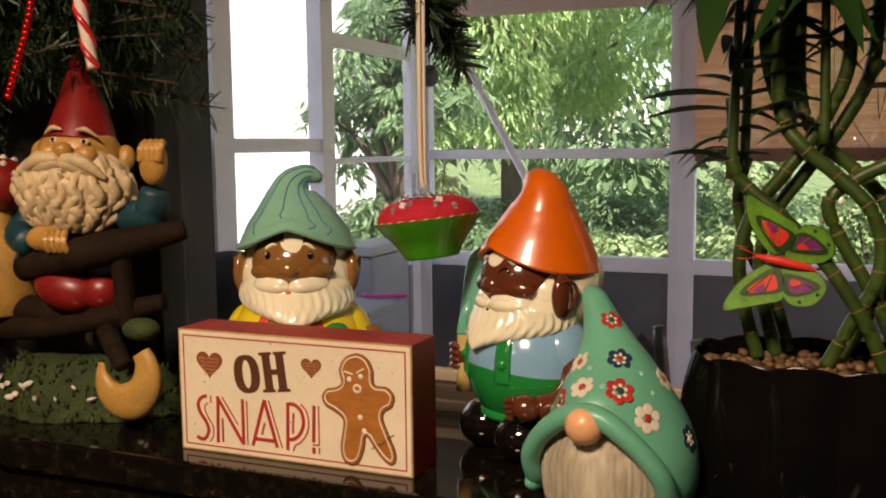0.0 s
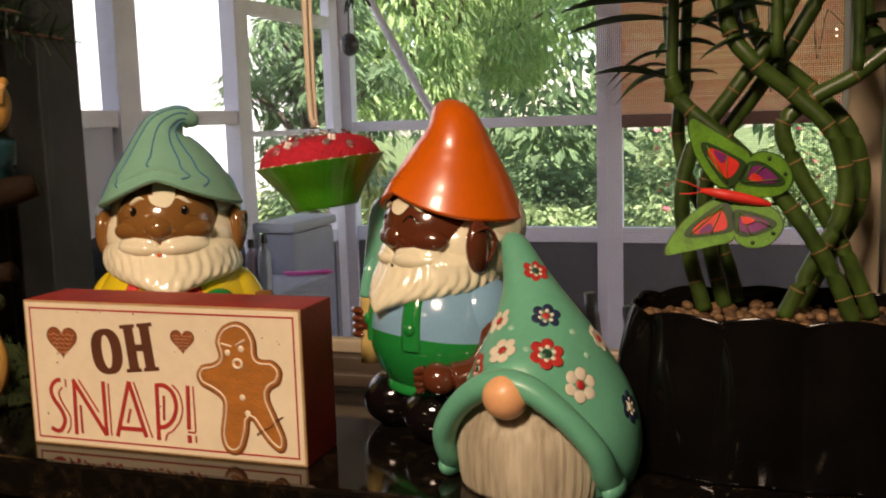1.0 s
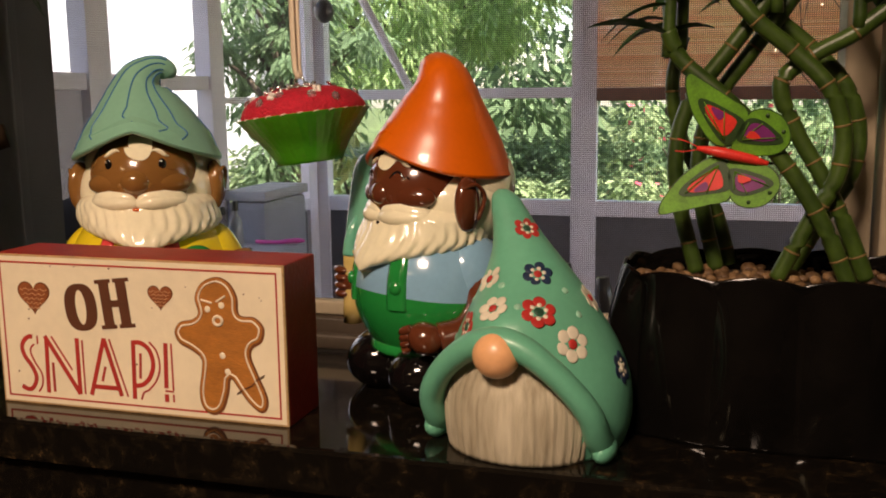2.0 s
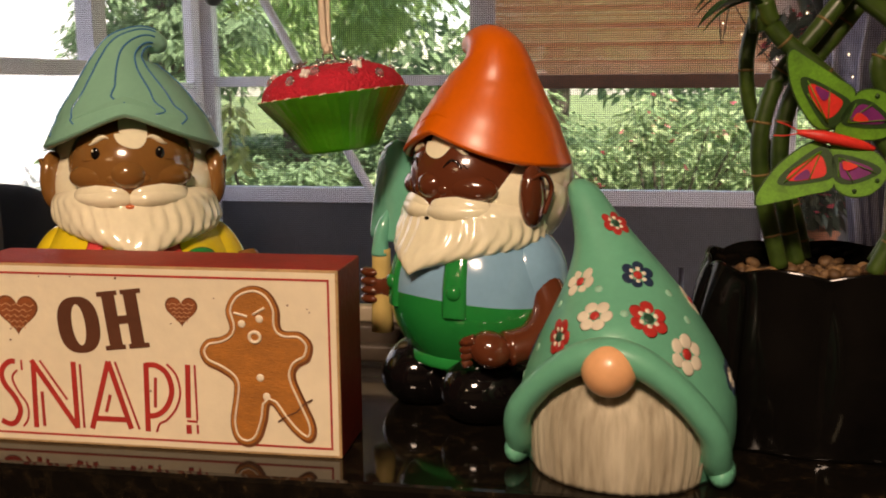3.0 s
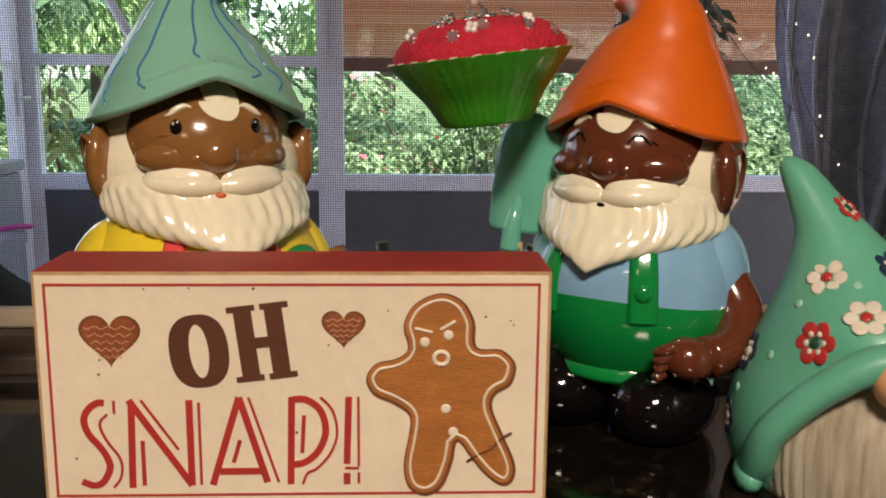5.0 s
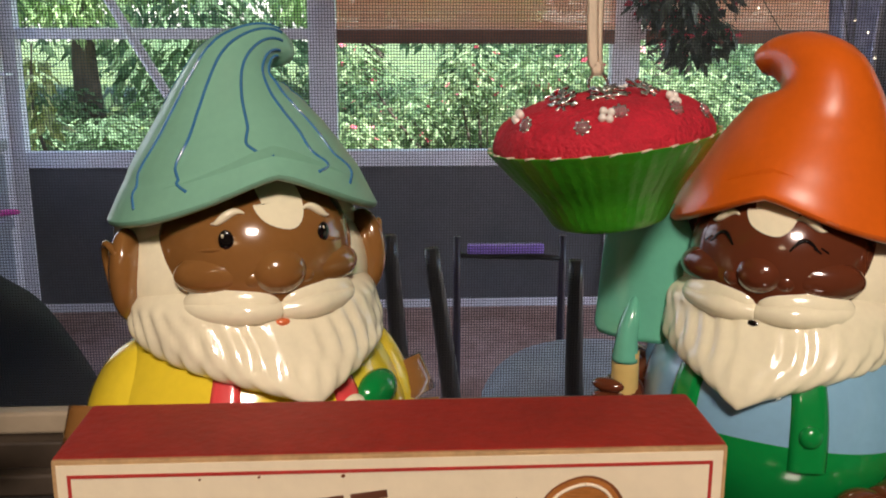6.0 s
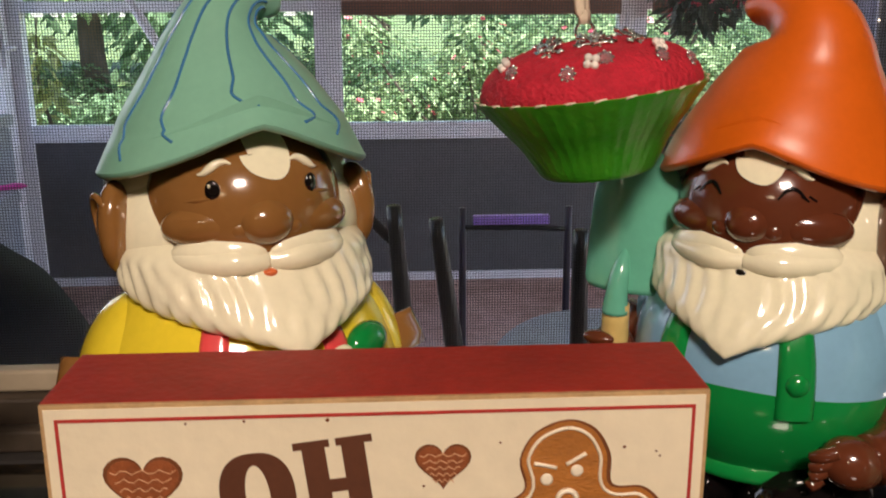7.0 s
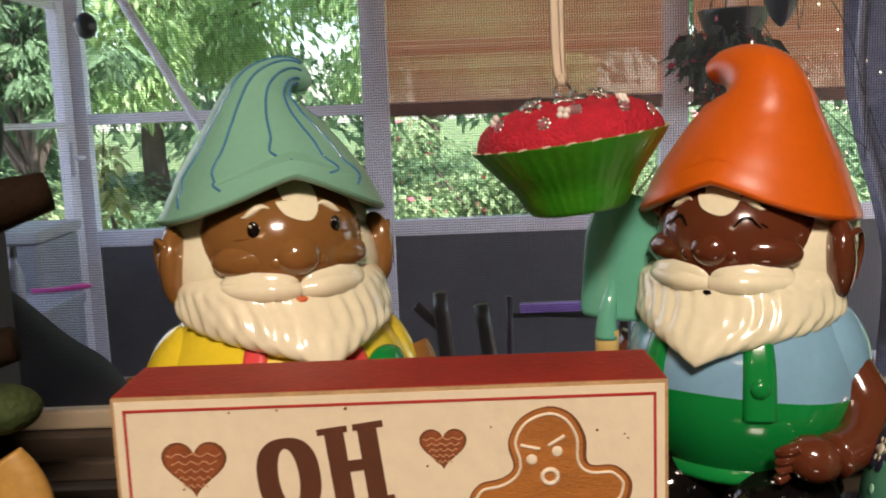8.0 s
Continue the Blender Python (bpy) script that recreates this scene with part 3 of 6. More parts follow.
        if closed_eyes:
            pts = [tuple(on(face, s * (0.30 + 0.30 * k), fz(za + 0.0042 * math.sin(math.pi * k) - 0.002), 0.0002)[0]) for k in np.linspace(0, 1, 9)]
            tube(bm, pts, [0.0004, 0.0008, 0.0008, 0.0004], 6, n=6, steps=20)
            for k in (0.62, 0.70):
                q, _ = on(face, s * k, fz(za - 0.0025), 0.0002)
                p, _ = on(face, s * (k - 0.08), fz(za - 0.0005), 0.0002)
                tube(bm, [tuple(p), tuple(q)], 0.0004, 6, n=5)
        else:
            q, n = on(face, s * 0.52, fz(za), 0.0)
            blob(bm, q, (0.0030, 0.0013, 0.0041), 6, rot=(0, 0, s * 27), nu=20, nv=12)
            # cream dot put on as the eye's highlight
            blob(bm, q + n * 0.0012 + Vector((-0.0009, 0, 0.0017)), (0.0006, 0.0004, 0.0008), 1, nu=10, nv=6)
            pts = [tuple(on(face, s * (0.50 + 0.32 * k), fz(z0 + 0.0085 - 0.002 * k), -0.0003)[0]) for k in np.linspace(0, 1, 5)]
            tube(bm, pts, [0.0003, 0.0009, 0.0003], 2, n=6)
        pts = [tuple(on(face, s * (0.34 + 0.36 * k), fz(za + 0.0075 + 0.0030 * math.sin(math.pi * min(1, k + 0.2)) - 0.002 * k), 0.0002)[0]) for k in np.linspace(0, 1, 7)]
        tube(bm, pts, [0.0004, 0.0015, 0.0017, 0.0004], 1, n=8, steps=18)
    # lock of hair on the forehead, with a curl to one side
    ctr = [(-0.0105, 0.0180), (-0.0090, 0.0205), (0.0130, 0.0205), (0.0120, 0.0100), (0.0050, 0.0035), (-0.0060, 0.0060), (-0.0115, 0.0120), (-0.0075, 0.0125)]
    out = curve_points(ctr, 36)
    mid = bm.verts.new(on(face, 0.02, fz(z0 + 0.0105 + 0.013), 0.0009)[0])
    ringv = [bm.verts.new(on(face, 1.2 * x / (fr[0] * 0.93), fz(z0 + 0.0105 + z), 0.0006)[0]) for x, z in ((0.78 * qx + 0.0015, qz) for qx, qz in out)]
    for i in range(36):
        bm.faces.new((mid, ringv[i], ringv[(i + 1) % 36])).material_index = 1
    # lips
    blob(bm, (cx, yf + 0.0004, z0 - 0.0212), (0.0046, 0.0046, 0.0024), 8, nu=16, nv=8)


def strip(bm, f, cols, mi, thick=0.0012):
    """A raised band over a surface: cols are (left angle, right angle, height)."""
    top, low = [], []
    for a0, a1, v in cols:
        top.append([bm.verts.new(on(f, a0 + (a1 - a0) * k / 6, v, thick * (0.35 if k in (0, 6) else 1.0))[0]) for k in range(7)])
    for j in range(len(top) - 1):
        for k in range(6):
            bm.faces.new((top[j][k], top[j][k + 1], top[j + 1][k + 1], top[j + 1][k])).material_index = mi
    for k in (0, 6):
        edge = [bm.verts.new(on(f, (a0, a1)[k == 6], v, -0.002)[0]) for a0, a1, v in cols]
        for j in range(len(top) - 1):
            bm.faces.new((top[j][k], top[j + 1][k], edge[j + 1], edge[j])).material_index = mi


def body_of(prof, squash=1.0):
    def f(a, v):
        r, z = spline(prof, v)
        return Vector((r * math.sin(a), -r * math.cos(a) * squash, z))
    return f


def level(prof, z):
    """The height parameter at which a profile reaches z."""
    best = min((abs(spline(prof, k / 200)[1] - z), k / 200) for k in range(201))
    return best[1]


def gnome_in_sage_hat():
    bm = bmesh.new()
    prof = [(0.040, 0.0), (0.060, 0.012), (0.066, 0.040), (0.067, 0.068), (0.060, 0.092), (0.046, 0.112), (0.030, 0.128)]
    f = body_of(prof, 0.92)
    zb = level(prof, 0.070)
    surface(bm, lambda u, v: f(2 * math.pi * u, zb * v), 64, 20, 5, cap_lo=True)
    surface(bm, lambda u, v: f(2 * math.pi * u, zb + (1 - zb) * v) * 1.0 + Vector((0, 0, 0)), 64, 24, 3, cap_hi=True)
    for s in (-1, 1):
        strip(bm, f, [(s * 0.42 - 0.10, s * 0.42 + 0.10, v) for v in np.linspace(zb - 0.05, 0.93, 12)], 4)
        q, n = on(f, s * 0.42, zb + 0.10, 0.0012)
        blob(bm, q, (0.0055, 0.003, 0.0060), 4, rot=(0, 0, s * 24))
        blob(bm, q - n * 0.001, (0.0075, 0.003, 0.0080), 1, rot=(0, 0, s * 24))
        blob(bm, (s * 0.053, 0.000, 0.074), (0.018, 0.027, 0.036), 3, rot=(0, s * -14, 0), nu=36, nv=24)
        tube(bm, [(s * 0.064, -0.004, 0.084), (s * 0.069, -0.012, 0.066), (s * 0.068, -0.018, 0.052), (s * 0.058, -0.040, 0.044), (s * 0.036, -0.060, 0.050)], [0.0125, 0.0125, 0.012, 0.011, 0.012], 2, n=16)
        q, _ = on(f, s * 0.70, zb + 0.13, 0.0)
        blob(bm, q, (0.013, 0.007, 0.0085) if s > 0 else (0.007, 0.004, 0.005), 5, rot=(0, 0, s * 40))
    for s in (-1, 1):
        blob(bm, (s * 0.030, -0.030, 0.016), (0.027, 0.036, 0.020), 6, floor_z=0.0, nu=32, nv=18)
    make_head(bm, 2, (0, 0.006, 0.128), (0.0525, 0.0470, 0.034), tip=0.007)
    hat = make_hat([(0.1570, 0.0552, 0), (0.1700, 0.0492, 0), (0.1785, 0.0450, -0.001), (0.1900, 0.0378, -0.002), (0.2010, 0.0300, -0.003),
                    (0.2100, 0.0232, -0.003), (0.2180, 0.0170, -0.001), (0.2240, 0.0118, 0.0050), (0.2262, 0.0092, 0.0112), (0.2245, 0.0080, 0.0165), (0.2205, 0.0058, 0.0195), (0.2185, 0.0015, 0.0202)],
                   (0.97, 0.25), lambda a: 0.0240 * math.exp(-abs(wrap(a)) ** 1.35 / 0.75) + 0.0005, back=0.003, deep=0.95)
    add_hat(bm, hat, 0)
    for a0, v1, amp in ((-1.28, 0.04, 0.05), (-0.78, 0.06, 0.05), (-0.13, 0.10, 0.07), (0.47, 0.065, 0.05), (0.80, 0.055, 0.05), (1.7, 0.06, 0.05), (2.4, 0.06, 0.05), (-2.2, 0.06, 0.05)):
        pts = []
        for k in range(22):
            w = k / 21
            v = v1 + (0.78 - v1) * w
            bendy = 0.7 * amp * (math.exp(-(w - 0.10) ** 2 / 0.004) - 1.1 * math.exp(-(w - 0.20) ** 2 / 0.004)) + 0.018 * math.sin(5 * w + a0 * 3)
            curl = -0.14 * math.exp(-w / 0.025)
            pts.append(tuple(on(hat, a0 * (1 - 0.2 * w) + bendy + curl * (1 if a0 > 0 else -1), v, 0.0001)[0]))
        tube(bm, pts, 0.00062, 7, n=6, steps=66)
    ob = finish("gnome_statue", bm, GNOME_MATS)
    ob.matrix_world = pose(-0.432, 0.775, LEDGE, 0, 0, 22)
    tagged(ob, "glazed gnome statue in sage green hat and yellow shirt behind sign", "garden gnome")


def gnome_in_orange_hat():
    bm = bmesh.new()
    prof = [(0.030, 0.030), (0.041, 0.034), (0.050, 0.046), (0.0555, 0.060), (0.0565, 0.074), (0.054, 0.090), (0.046, 0.106), (0.034, 0.120), (0.028, 0.130)]
    f = body_of(prof, 0.95)
    zb = level(prof, 0.073)

    def waist(a):
        return zb + 0.05 * math.cos(2 * a) * 0.5
    surface(bm, lambda u, v: f(2 * math.pi * u, waist(2 * math.pi * u) * v), 72, 20, 5, cap_lo=True)
    surface(bm, lambda u, v: f(2 * math.pi * u, waist(2 * math.pi * u) + (1 - waist(2 * math.pi * u)) * v), 72, 24, 3, cap_hi=True)
    lathe(bm, [(0.0405, 0.0), (0.0435, 0.003), (0.0425, 0.008), (0.040, 0.011)], 56, mi=5, c=(0, 0, 0.029))
    for s in (-1, 1):
        cols = [(s * 0.47 - 0.13, s * 0.47 + 0.13, v) for v in np.linspace(zb - 0.06, 0.92, 12)]
        strip(bm, f, cols, 5, 0.0020)
        q, n = on(f, s * 0.47, zb + 0.06, 0.0020)
        blob(bm, q, (0.0045, 0.0028, 0.0045), 5, rot=(0, 0, s * 26))
        blob(bm, (s * 0.026, -0.014, 0.019), (0.027, 0.038, 0.024), 6, floor_z=0.0, nu=36, nv=22)
        blob(bm, (s * 0.025, 0.006, 0.026), (0.021, 0.023, 0.022), 6, nu=28, nv=16)
    # its left arm rests on the belly, its right one holds a trowel
    blob(bm, (0.043, 0.004, 0.088), (0.016, 0.022, 0.026), 3, rot=(0, -16, 0), nu=36, nv=22)
    tube(bm, [(0.049, 0.002, 0.080), (0.059, -0.003, 0.066), (0.060, -0.018, 0.054), (0.053, -0.034, 0.050)], [0.0125, 0.0120, 0.0105, 0.0105], 2, n=18)
    blob(bm, (0.047, -0.0405, 0.050), (0.0125, 0.0105, 0.0105), 2, rot=(0, 20, 30), nu=28, nv=16)
    for k in range(4):
        tube(bm, [(0.043 - 0.002 * k, -0.0490 + 0.001 * k, 0.057 - 0.0046 * k), (0.038 - 0.001 * k, -0.0510 + 0.001 * k, 0.055 - 0.0046 * k), (0.034, -0.0500, 0.053 - 0.0042 * k)], [0.0030, 0.0030, 0.0022], 2, n=10)
    blob(bm, (-0.042, 0.002, 0.090), (0.016, 0.021, 0.026), 3, rot=(0, 16, 0), nu=36, nv=22)
    tube(bm, [(-0.052, 0.000, 0.082), (-0.060, -0.006, 0.068), (-0.061, -0.018, 0.066)], [0.0125, 0.0120, 0.0110], 2, n=16)
    blob(bm, (-0.060, -0.026, 0.070), (0.0105, 0.0110, 0.0135), 2, nu=28, nv=16)
    for k in range(4):
        blob(bm, (-0.063, -0.0355, 0.079 - 0.0058 * k), (0.0075, 0.0040, 0.0032), 2)
    tube(bm, [(-0.058, -0.029, 0.040), (-0.058, -0.029, 0.094)], [0.0075, 0.0065, 0.0060], 10, n=16)
    tube(bm, [(-0.058, -0.030, 0.090), (-0.0575, -0.0295, 0.101), (-0.057, -0.0270, 0.110), (-0.0565, -0.0235, 0.118)], [0.0060, 0.0048, 0.0038, 0.0015], 9, n=14)

    def blade(u, v):
        w = 0.0200 * max(1e-6, 1 - max(0, (v - 0.58) / 0.42) ** 2.2) ** 0.5 * (1.0 + 0.06 * v) * min(1, 0.86 + 3 * v)
        a = 2 * math.pi * u
        x = w * math.cos(a)
        return Vector((-0.0565 + x + 0.002 * v, -0.026 + 0.0020 * math.sin(a) + 8.0 * x * x + 0.010 * v, 0.099 + 0.064 * v))
    surface(bm, blade, 40, 28, 9, cap_lo=True, cap_hi=True)
    make_head(bm, 2, (0, 0.009, 0.1235), (0.0500, 0.0450, 0.034), closed_eyes=True)
    hat = make_hat([(0.1500, 0.0528, 0), (0.1625, 0.0480, -0.001), (0.1745, 0.0425, -0.003), (0.1865, 0.0360, -0.005), (0.1975, 0.0295, -0.007),
                    (0.2065, 0.0240, -0.008), (0.2140, 0.0190, -0.006), (0.2195, 0.0140, 0.001), (0.2215, 0.0100, 0.0095), (0.2205, 0.0076, 0.0155), (0.2185, 0.0056, 0.0190), (0.2175, 0.0015, 0.0200)],
                   (-0.97, 0.22), lambda a: 0.0215 * math.exp(-abs(wrap(a)) ** 1.35 / 0.72), back=0.008, deep=0.95)
    add_hat(bm, hat, 0)
    ob = finish("gnome_statue", bm, [HAT_ORANGE, CREAM, BROWN_B, BLUE, CORAL, GREEN, BLACK, LINE_BLUE, BLACK, TROWEL, STRAW])
    ob.matrix_world = pose(-0.205, 0.768, LEDGE, 0, 0, -36)
    tagged(ob, "glazed gnome statue in orange hat and green overalls holding teal trowel", "garden gnome")


def gnome_in_flower_hat():
    teal = mat("turquoise_matt_glaze", (0.125, 0.42, 0.27), rough=0.40, coat=0.12, vary=0.07, scale=30, bump=0.05, bscale=200)
    beard = mat("carved_beard", (0.38, 0.32, 0.21), rough=0.8, vary=0.25, scale=34, color2=(0.62, 0.56, 0.41), bump=0.6, bscale=260, stretch=(1, 1, 0.12))
    nose = mat("peach_glaze", (0.80, 0.42, 0.20), rough=0.35, vary=0.06, scale=40, coat=0.2)
    petal_red = mat("red_petal", (0.46, 0.035, 0.03), rough=0.35)
    petal_navy = mat("navy_petal", (0.018, 0.035, 0.075), rough=0.35)
    petal_white = mat("white_petal", (0.72, 0.66, 0.52), rough=0.35)
    leaf_dark = mat("dark_flower_eye", (0.02, 0.07, 0.04), rough=0.35)
    bm = bmesh.new()
    path = [(0.000, 0.0560, 0.0), (0.014, 0.0600, 0.0), (0.032, 0.0600, 0.0), (0.046, 0.0565, 0.0), (0.060, 0.0505, 0.0005), (0.074, 0.0425, 0.002), (0.088, 0.0340, 0.004),
            (0.101, 0.0260, 0.008), (0.113, 0.0190, 0.0135), (0.125, 0.0140, 0.021), (0.135, 0.0110, 0.027), (0.142, 0.0080, 0.031), (0.1455, 0.0030, 0.033)]

    def f(a, v):
        z, r, s = spline(path, v)
        visor = 0.95 + 0.33 * math.exp(-((z - 0.079) / 0.015) ** 2) * max(0.0, math.cos(a)) ** 1.2
        return Vector((r * math.sin(a) - 1.02 * s, -r * math.cos(a) * visor + 0.70 * s, z))
    surface(bm, lambda u, v: f(2 * math.pi * u, v), 96, 60, 0, cap_lo=True, cap_hi=True)

    def beard_f(u, v):
        a, p = 2 * math.pi * u, math.pi * (0.001 + 0.998 * v)
        k = math.sin(p) ** (0.8 if v > 0.5 else 0.28) * (1 + 0.010 * math.sin(46 * a) + 0.006 * math.sin(71 * a + 3 * v))
        return Vector((0.0485 * k * math.sin(a), -0.026 - 0.0350 * k * math.cos(a), max(0.0004, 0.026 - 0.0405 * math.cos(p))))
    surface(bm, beard_f, 200, 36, 1, cap_lo=True, cap_hi=True)
    arch = [(-0.0535, -0.018, 0.0040), (-0.0525, -0.034, 0.015), (-0.0495, -0.0460, 0.034), (-0.033, -0.0545, 0.055), (-0.011, -0.0575, 0.0690),
            (0.011, -0.0575, 0.0690), (0.033, -0.0545, 0.055), (0.0495, -0.0460, 0.034), (0.0525, -0.034, 0.015), (0.0535, -0.018, 0.0040)]
    tube(bm, arch, [0.0060, 0.0078, 0.0074, 0.0072, 0.0080, 0.0080, 0.0072, 0.0074, 0.0078, 0.0060], 0, n=20, steps=70, flat=1.15, up=(0, -1, 0.3))
    for s in (-1, 1):
        blob(bm, (s * 0.0550, -0.030, 0.0075), (0.0068, 0.012, 0.0075), 0, rot=(0, s * 25, 0), nu=24, nv=14, floor_z=0.0)
    blob(bm, (0.0, -0.0610, 0.0640), (0.0140, 0.0125, 0.0132), 2, nu=36, nv=24)

    def flower(deg, z, r, petal, eye, inner=None):
        r *= 1.15
        a, v = radians(deg), level([(q[1], q[0]) for q in path], z)
        c, n = on(f, a, v, 0.0)
        x = Vector((0, 0, 1)).cross(n).normalized()
        y = n.cross(x).normalized()
        m3 = Matrix((x, y, n)).transposed()
        e = tuple(math.degrees(q) for q in m3.to_euler())
        for k in range(6):
            t = 2 * math.pi * k / 6 + 0.2
            w = c + (x * math.cos(t) + y * math.sin(t)) * r * 0.60
            rr = math.hypot(w.x - c.x, w.y - c.y)
            w -= n * (rr * rr / 0.09)
            blob(bm, w, (r * 0.36, r * 0.36, 0.0005), petal, rot=e, nu=14, nv=6)
            if inner is not None:
                blob(bm, w - (x * math.cos(t) + y * math.sin(t)) * r * 0.18, (r * 0.15, r * 0.15, 0.0008), inner, rot=e, nu=10, nv=6)
        blob(bm, c, (r * 0.27, r * 0.27, 0.0009), eye, rot=e, nu=14, nv=6)
    flower(35, 0.101, 0.0087, 4, 3, 5)
    flower(31, 0.0835, 0.0101, 3, 6, 5)
    flower(-13, 0.0845, 0.0090, 5, 3)
    flower(50, 0.066, 0.0099, 5, 3)
    flower(54, 0.124, 0.0080, 3, 6, 5)
    flower(-37, 0.0965, 0.0085, 5, 3)
    flower(-42, 0.071, 0.0092, 3, 6, 5)
    flower(-90, 0.056, 0.0098, 4, 5, 5)
    flower(-90, 0.024, 0.0098, 4, 5, 5)
    flower(88, 0.048, 0.0092, 4, 5, 5)
    flower(100, 0.085, 0.0087, 5, 3)
    for deg, z in ((-12, 0.0955), (62, 0.092), (-60, 0.084), (66, 0.080), (-84, 0.040), (12, 0.086), (-66, 0.060)):
        c, n = on(f, radians(deg), level([(q[1], q[0]) for q in path], z), 0.0)
        m3 = n.to_track_quat("Z", "Y").to_euler()
        blob(bm, c, (0.0024, 0.0024, 0.0006), 7, rot=tuple(math.degrees(q) for q in m3), nu=10, nv=5)
    ob = finish("gnome_statue", bm, [teal, beard, nose, petal_red, petal_navy, petal_white, leaf_dark, mat("pale_green_dot", (0.30, 0.58, 0.42), rough=0.35)])
    ob.matrix_world = pose(-0.1155, 0.692, LEDGE, 0, 0, -10) @ Matrix.Diagonal((0.95, 1, 1, 1))
    tagged(ob, "turquoise flower-painted gnome figurine with carved beard on the granite ledge", "garden gnome")


gnome_in_sage_hat()
gnome_in_orange_hat()
gnome_in_flower_hat()

# ---- ground, porch shell ----
def ground_sheet():
    bm = bmesh.new()
    box(bm, (-60, 0.91, -0.25), (60, 90, -0.02))
    return tagged(finish("ground", bm, LAWN, smooth=False), "green lawn with bare patches behind the porch", "ground", kind="structure")


ground_sheet()
PX0, PX1, PY = -2.07, 3.40, 4.60
structure("porch_floor", (-2.15, 0.91, -0.019), (3.5, 4.72, 0.035), PORCH_FLOOR, "reddish painted concrete porch floor", "floor")
structure("porch_ceiling", (-2.3, 0.89, 2.42), (3.6, 4.95, 2.52), PORCH_CEIL, "pale board porch ceiling", "ceiling")
structure("house_wall", (-4.6, 0.981, -0.02), (-4.45, 9.0, 3.4), STUCCO, "white stucco wall of the house next door", "wall")

screen_wall = thing("porch_screen_wall", "white aluminium screen wall of the porch with grey kick panels", "screen wall", kind="structure")


def bar_part(name, lo, hi, material=ALU, parent=screen_wall, bevel=0.004, label=""):
    return part(name, one_box(lo, hi, bevel), material, parent, label, smooth=False)


POSTS = [(-2.07, -1.945), (-0.715, -0.598), (0.606, 0.730), (1.93, 2.05), (3.26, 3.38)]
for x0, x1 in POSTS:
    bar_part("post", (x0, PY, 0.036), (x1, PY + 0.07, 2.419))
    bar_part("post_groove", (x0 + 0.035, PY - 0.004, 0.040), (x0 + 0.050, PY, 2.415), bevel=0.0)
for (a0, a1), (b0, b1) in zip(POSTS[:-1], POSTS[1:]):
    bar_part("middle_rail", (a1, PY + 0.01, 1.240), (b0, PY + 0.06, 1.288))
    bar_part("lower_rail", (a1, PY + 0.005, 0.690), (b0, PY + 0.065, 0.762))
    bar_part("bottom_rail", (a1, PY + 0.005, 0.036), (b0, PY + 0.065, 0.075))
    bar_part("kick_panel", (a1, PY + 0.02, 0.075), (b0, PY + 0.03, 0.690), KICK, bevel=0.0, label="dark grey kick panel")
    bar_part("header", (a1, PY + 0.005, 1.955), (b0, PY + 0.065, 2.419), mat("pink_beige_valance", (0.50, 0.38, 0.34), 0.7, vary=0.1, scale=10), label="pinkish beige valance board")

side = thing("porch_side_wall", "white aluminium side screen wall of the porch with a screen door", "screen wall", kind="structure")
SXW = -2.05
for y0, y1 in ((3.56, 3.66), (2.80, 2.92), (2.05, 2.16), (1.05, 1.15)):
    bar_part("post", (SXW, y0, 0.036), (SXW + 0.07, y1, 2.419), parent=side)
for a, b in ((3.66, 4.60), (2.92, 3.56), (2.16, 2.80), (1.15, 2.05)):
    door = a > 3.6
    if not door:
        bar_part("middle_rail", (SXW + 0.01, a, 1.290), (SXW + 0.06, b, 1.345), parent=side)
        top = 0.72 if 2.9 < a < 3.0 else 1.290
        bar_part("lower_panel", (SXW + 0.02, a, 0.04), (SXW + 0.035, b, top), mat("frosted_side_panel", (0.50, 0.49, 0.56), 0.5, vary=0.06, scale=4), side, 0.0, "pale lavender-grey panel")
    bar_part("header", (SXW + 0.01, a, 2.20), (SXW + 0.06, b, 2.419), parent=side)
door = thing("screen_door", "white aluminium screen door with a lever handle, closed", "door", kind="structure")
for y0, y1 in ((3.664, 3.70), (4.50, 4.596)):
    bar_part("stile", (SXW + 0.005, y0, 0.04), (SXW + 0.05, y1, 2.19), parent=door)
for z0, z1 in ((0.04, 0.12), (0.70, 0.76), (1.235, 1.26), (1.74, 1.80), (2.13, 2.19)):
    bar_part("rail", (SXW + 0.008, 3.70, z0), (SXW + 0.046, 4.50, z1), parent=door)
bar_part("kick_panel", (SXW + 0.02, 3.70, 0.12), (SXW + 0.03, 4.50, 0.70), KICK, door, 0.0)
bm = bmesh.new()
box(bm, (SXW + 0.05, 4.515, 1.02), (SXW + 0.065, 4.555, 1.17), 0.004)
tube(bm, [(SXW + 0.06, 4.535, 1.10), (SXW + 0.10, 4.535, 1.10), (SXW + 0.105, 4.45, 1.10)], 0.009, n=10)
part("handle", bm, ALU, door)

# leaning pole in the corner, with a dark ball hung beside it
pole = thing("leaning_pole", "thin white metal pole leaning in the porch corner", "pole")
bm = bmesh.new()
tube(bm, [(-1.80, 4.3, 2.02), (-1.315, 4.3, 1.135), (-0.69, 4.3, 0.036)], 0.019, n=10)
part("shaft", bm, ALU, pole)
lantern = thing("hanging_ball", "small dark round ornament hanging by a cord", "ornament")
bm = bmesh.new()
blob(bm, (-1.767, 4.2, 1.635), (0.045, 0.045, 0.052))
part("ball", bm, BLACK_METAL, lantern)
bm = bmesh.new()
tube(bm, [(-1.767, 4.2, 1.68), (-1.767, 4.2, 2.418)], 0.004, n=6)
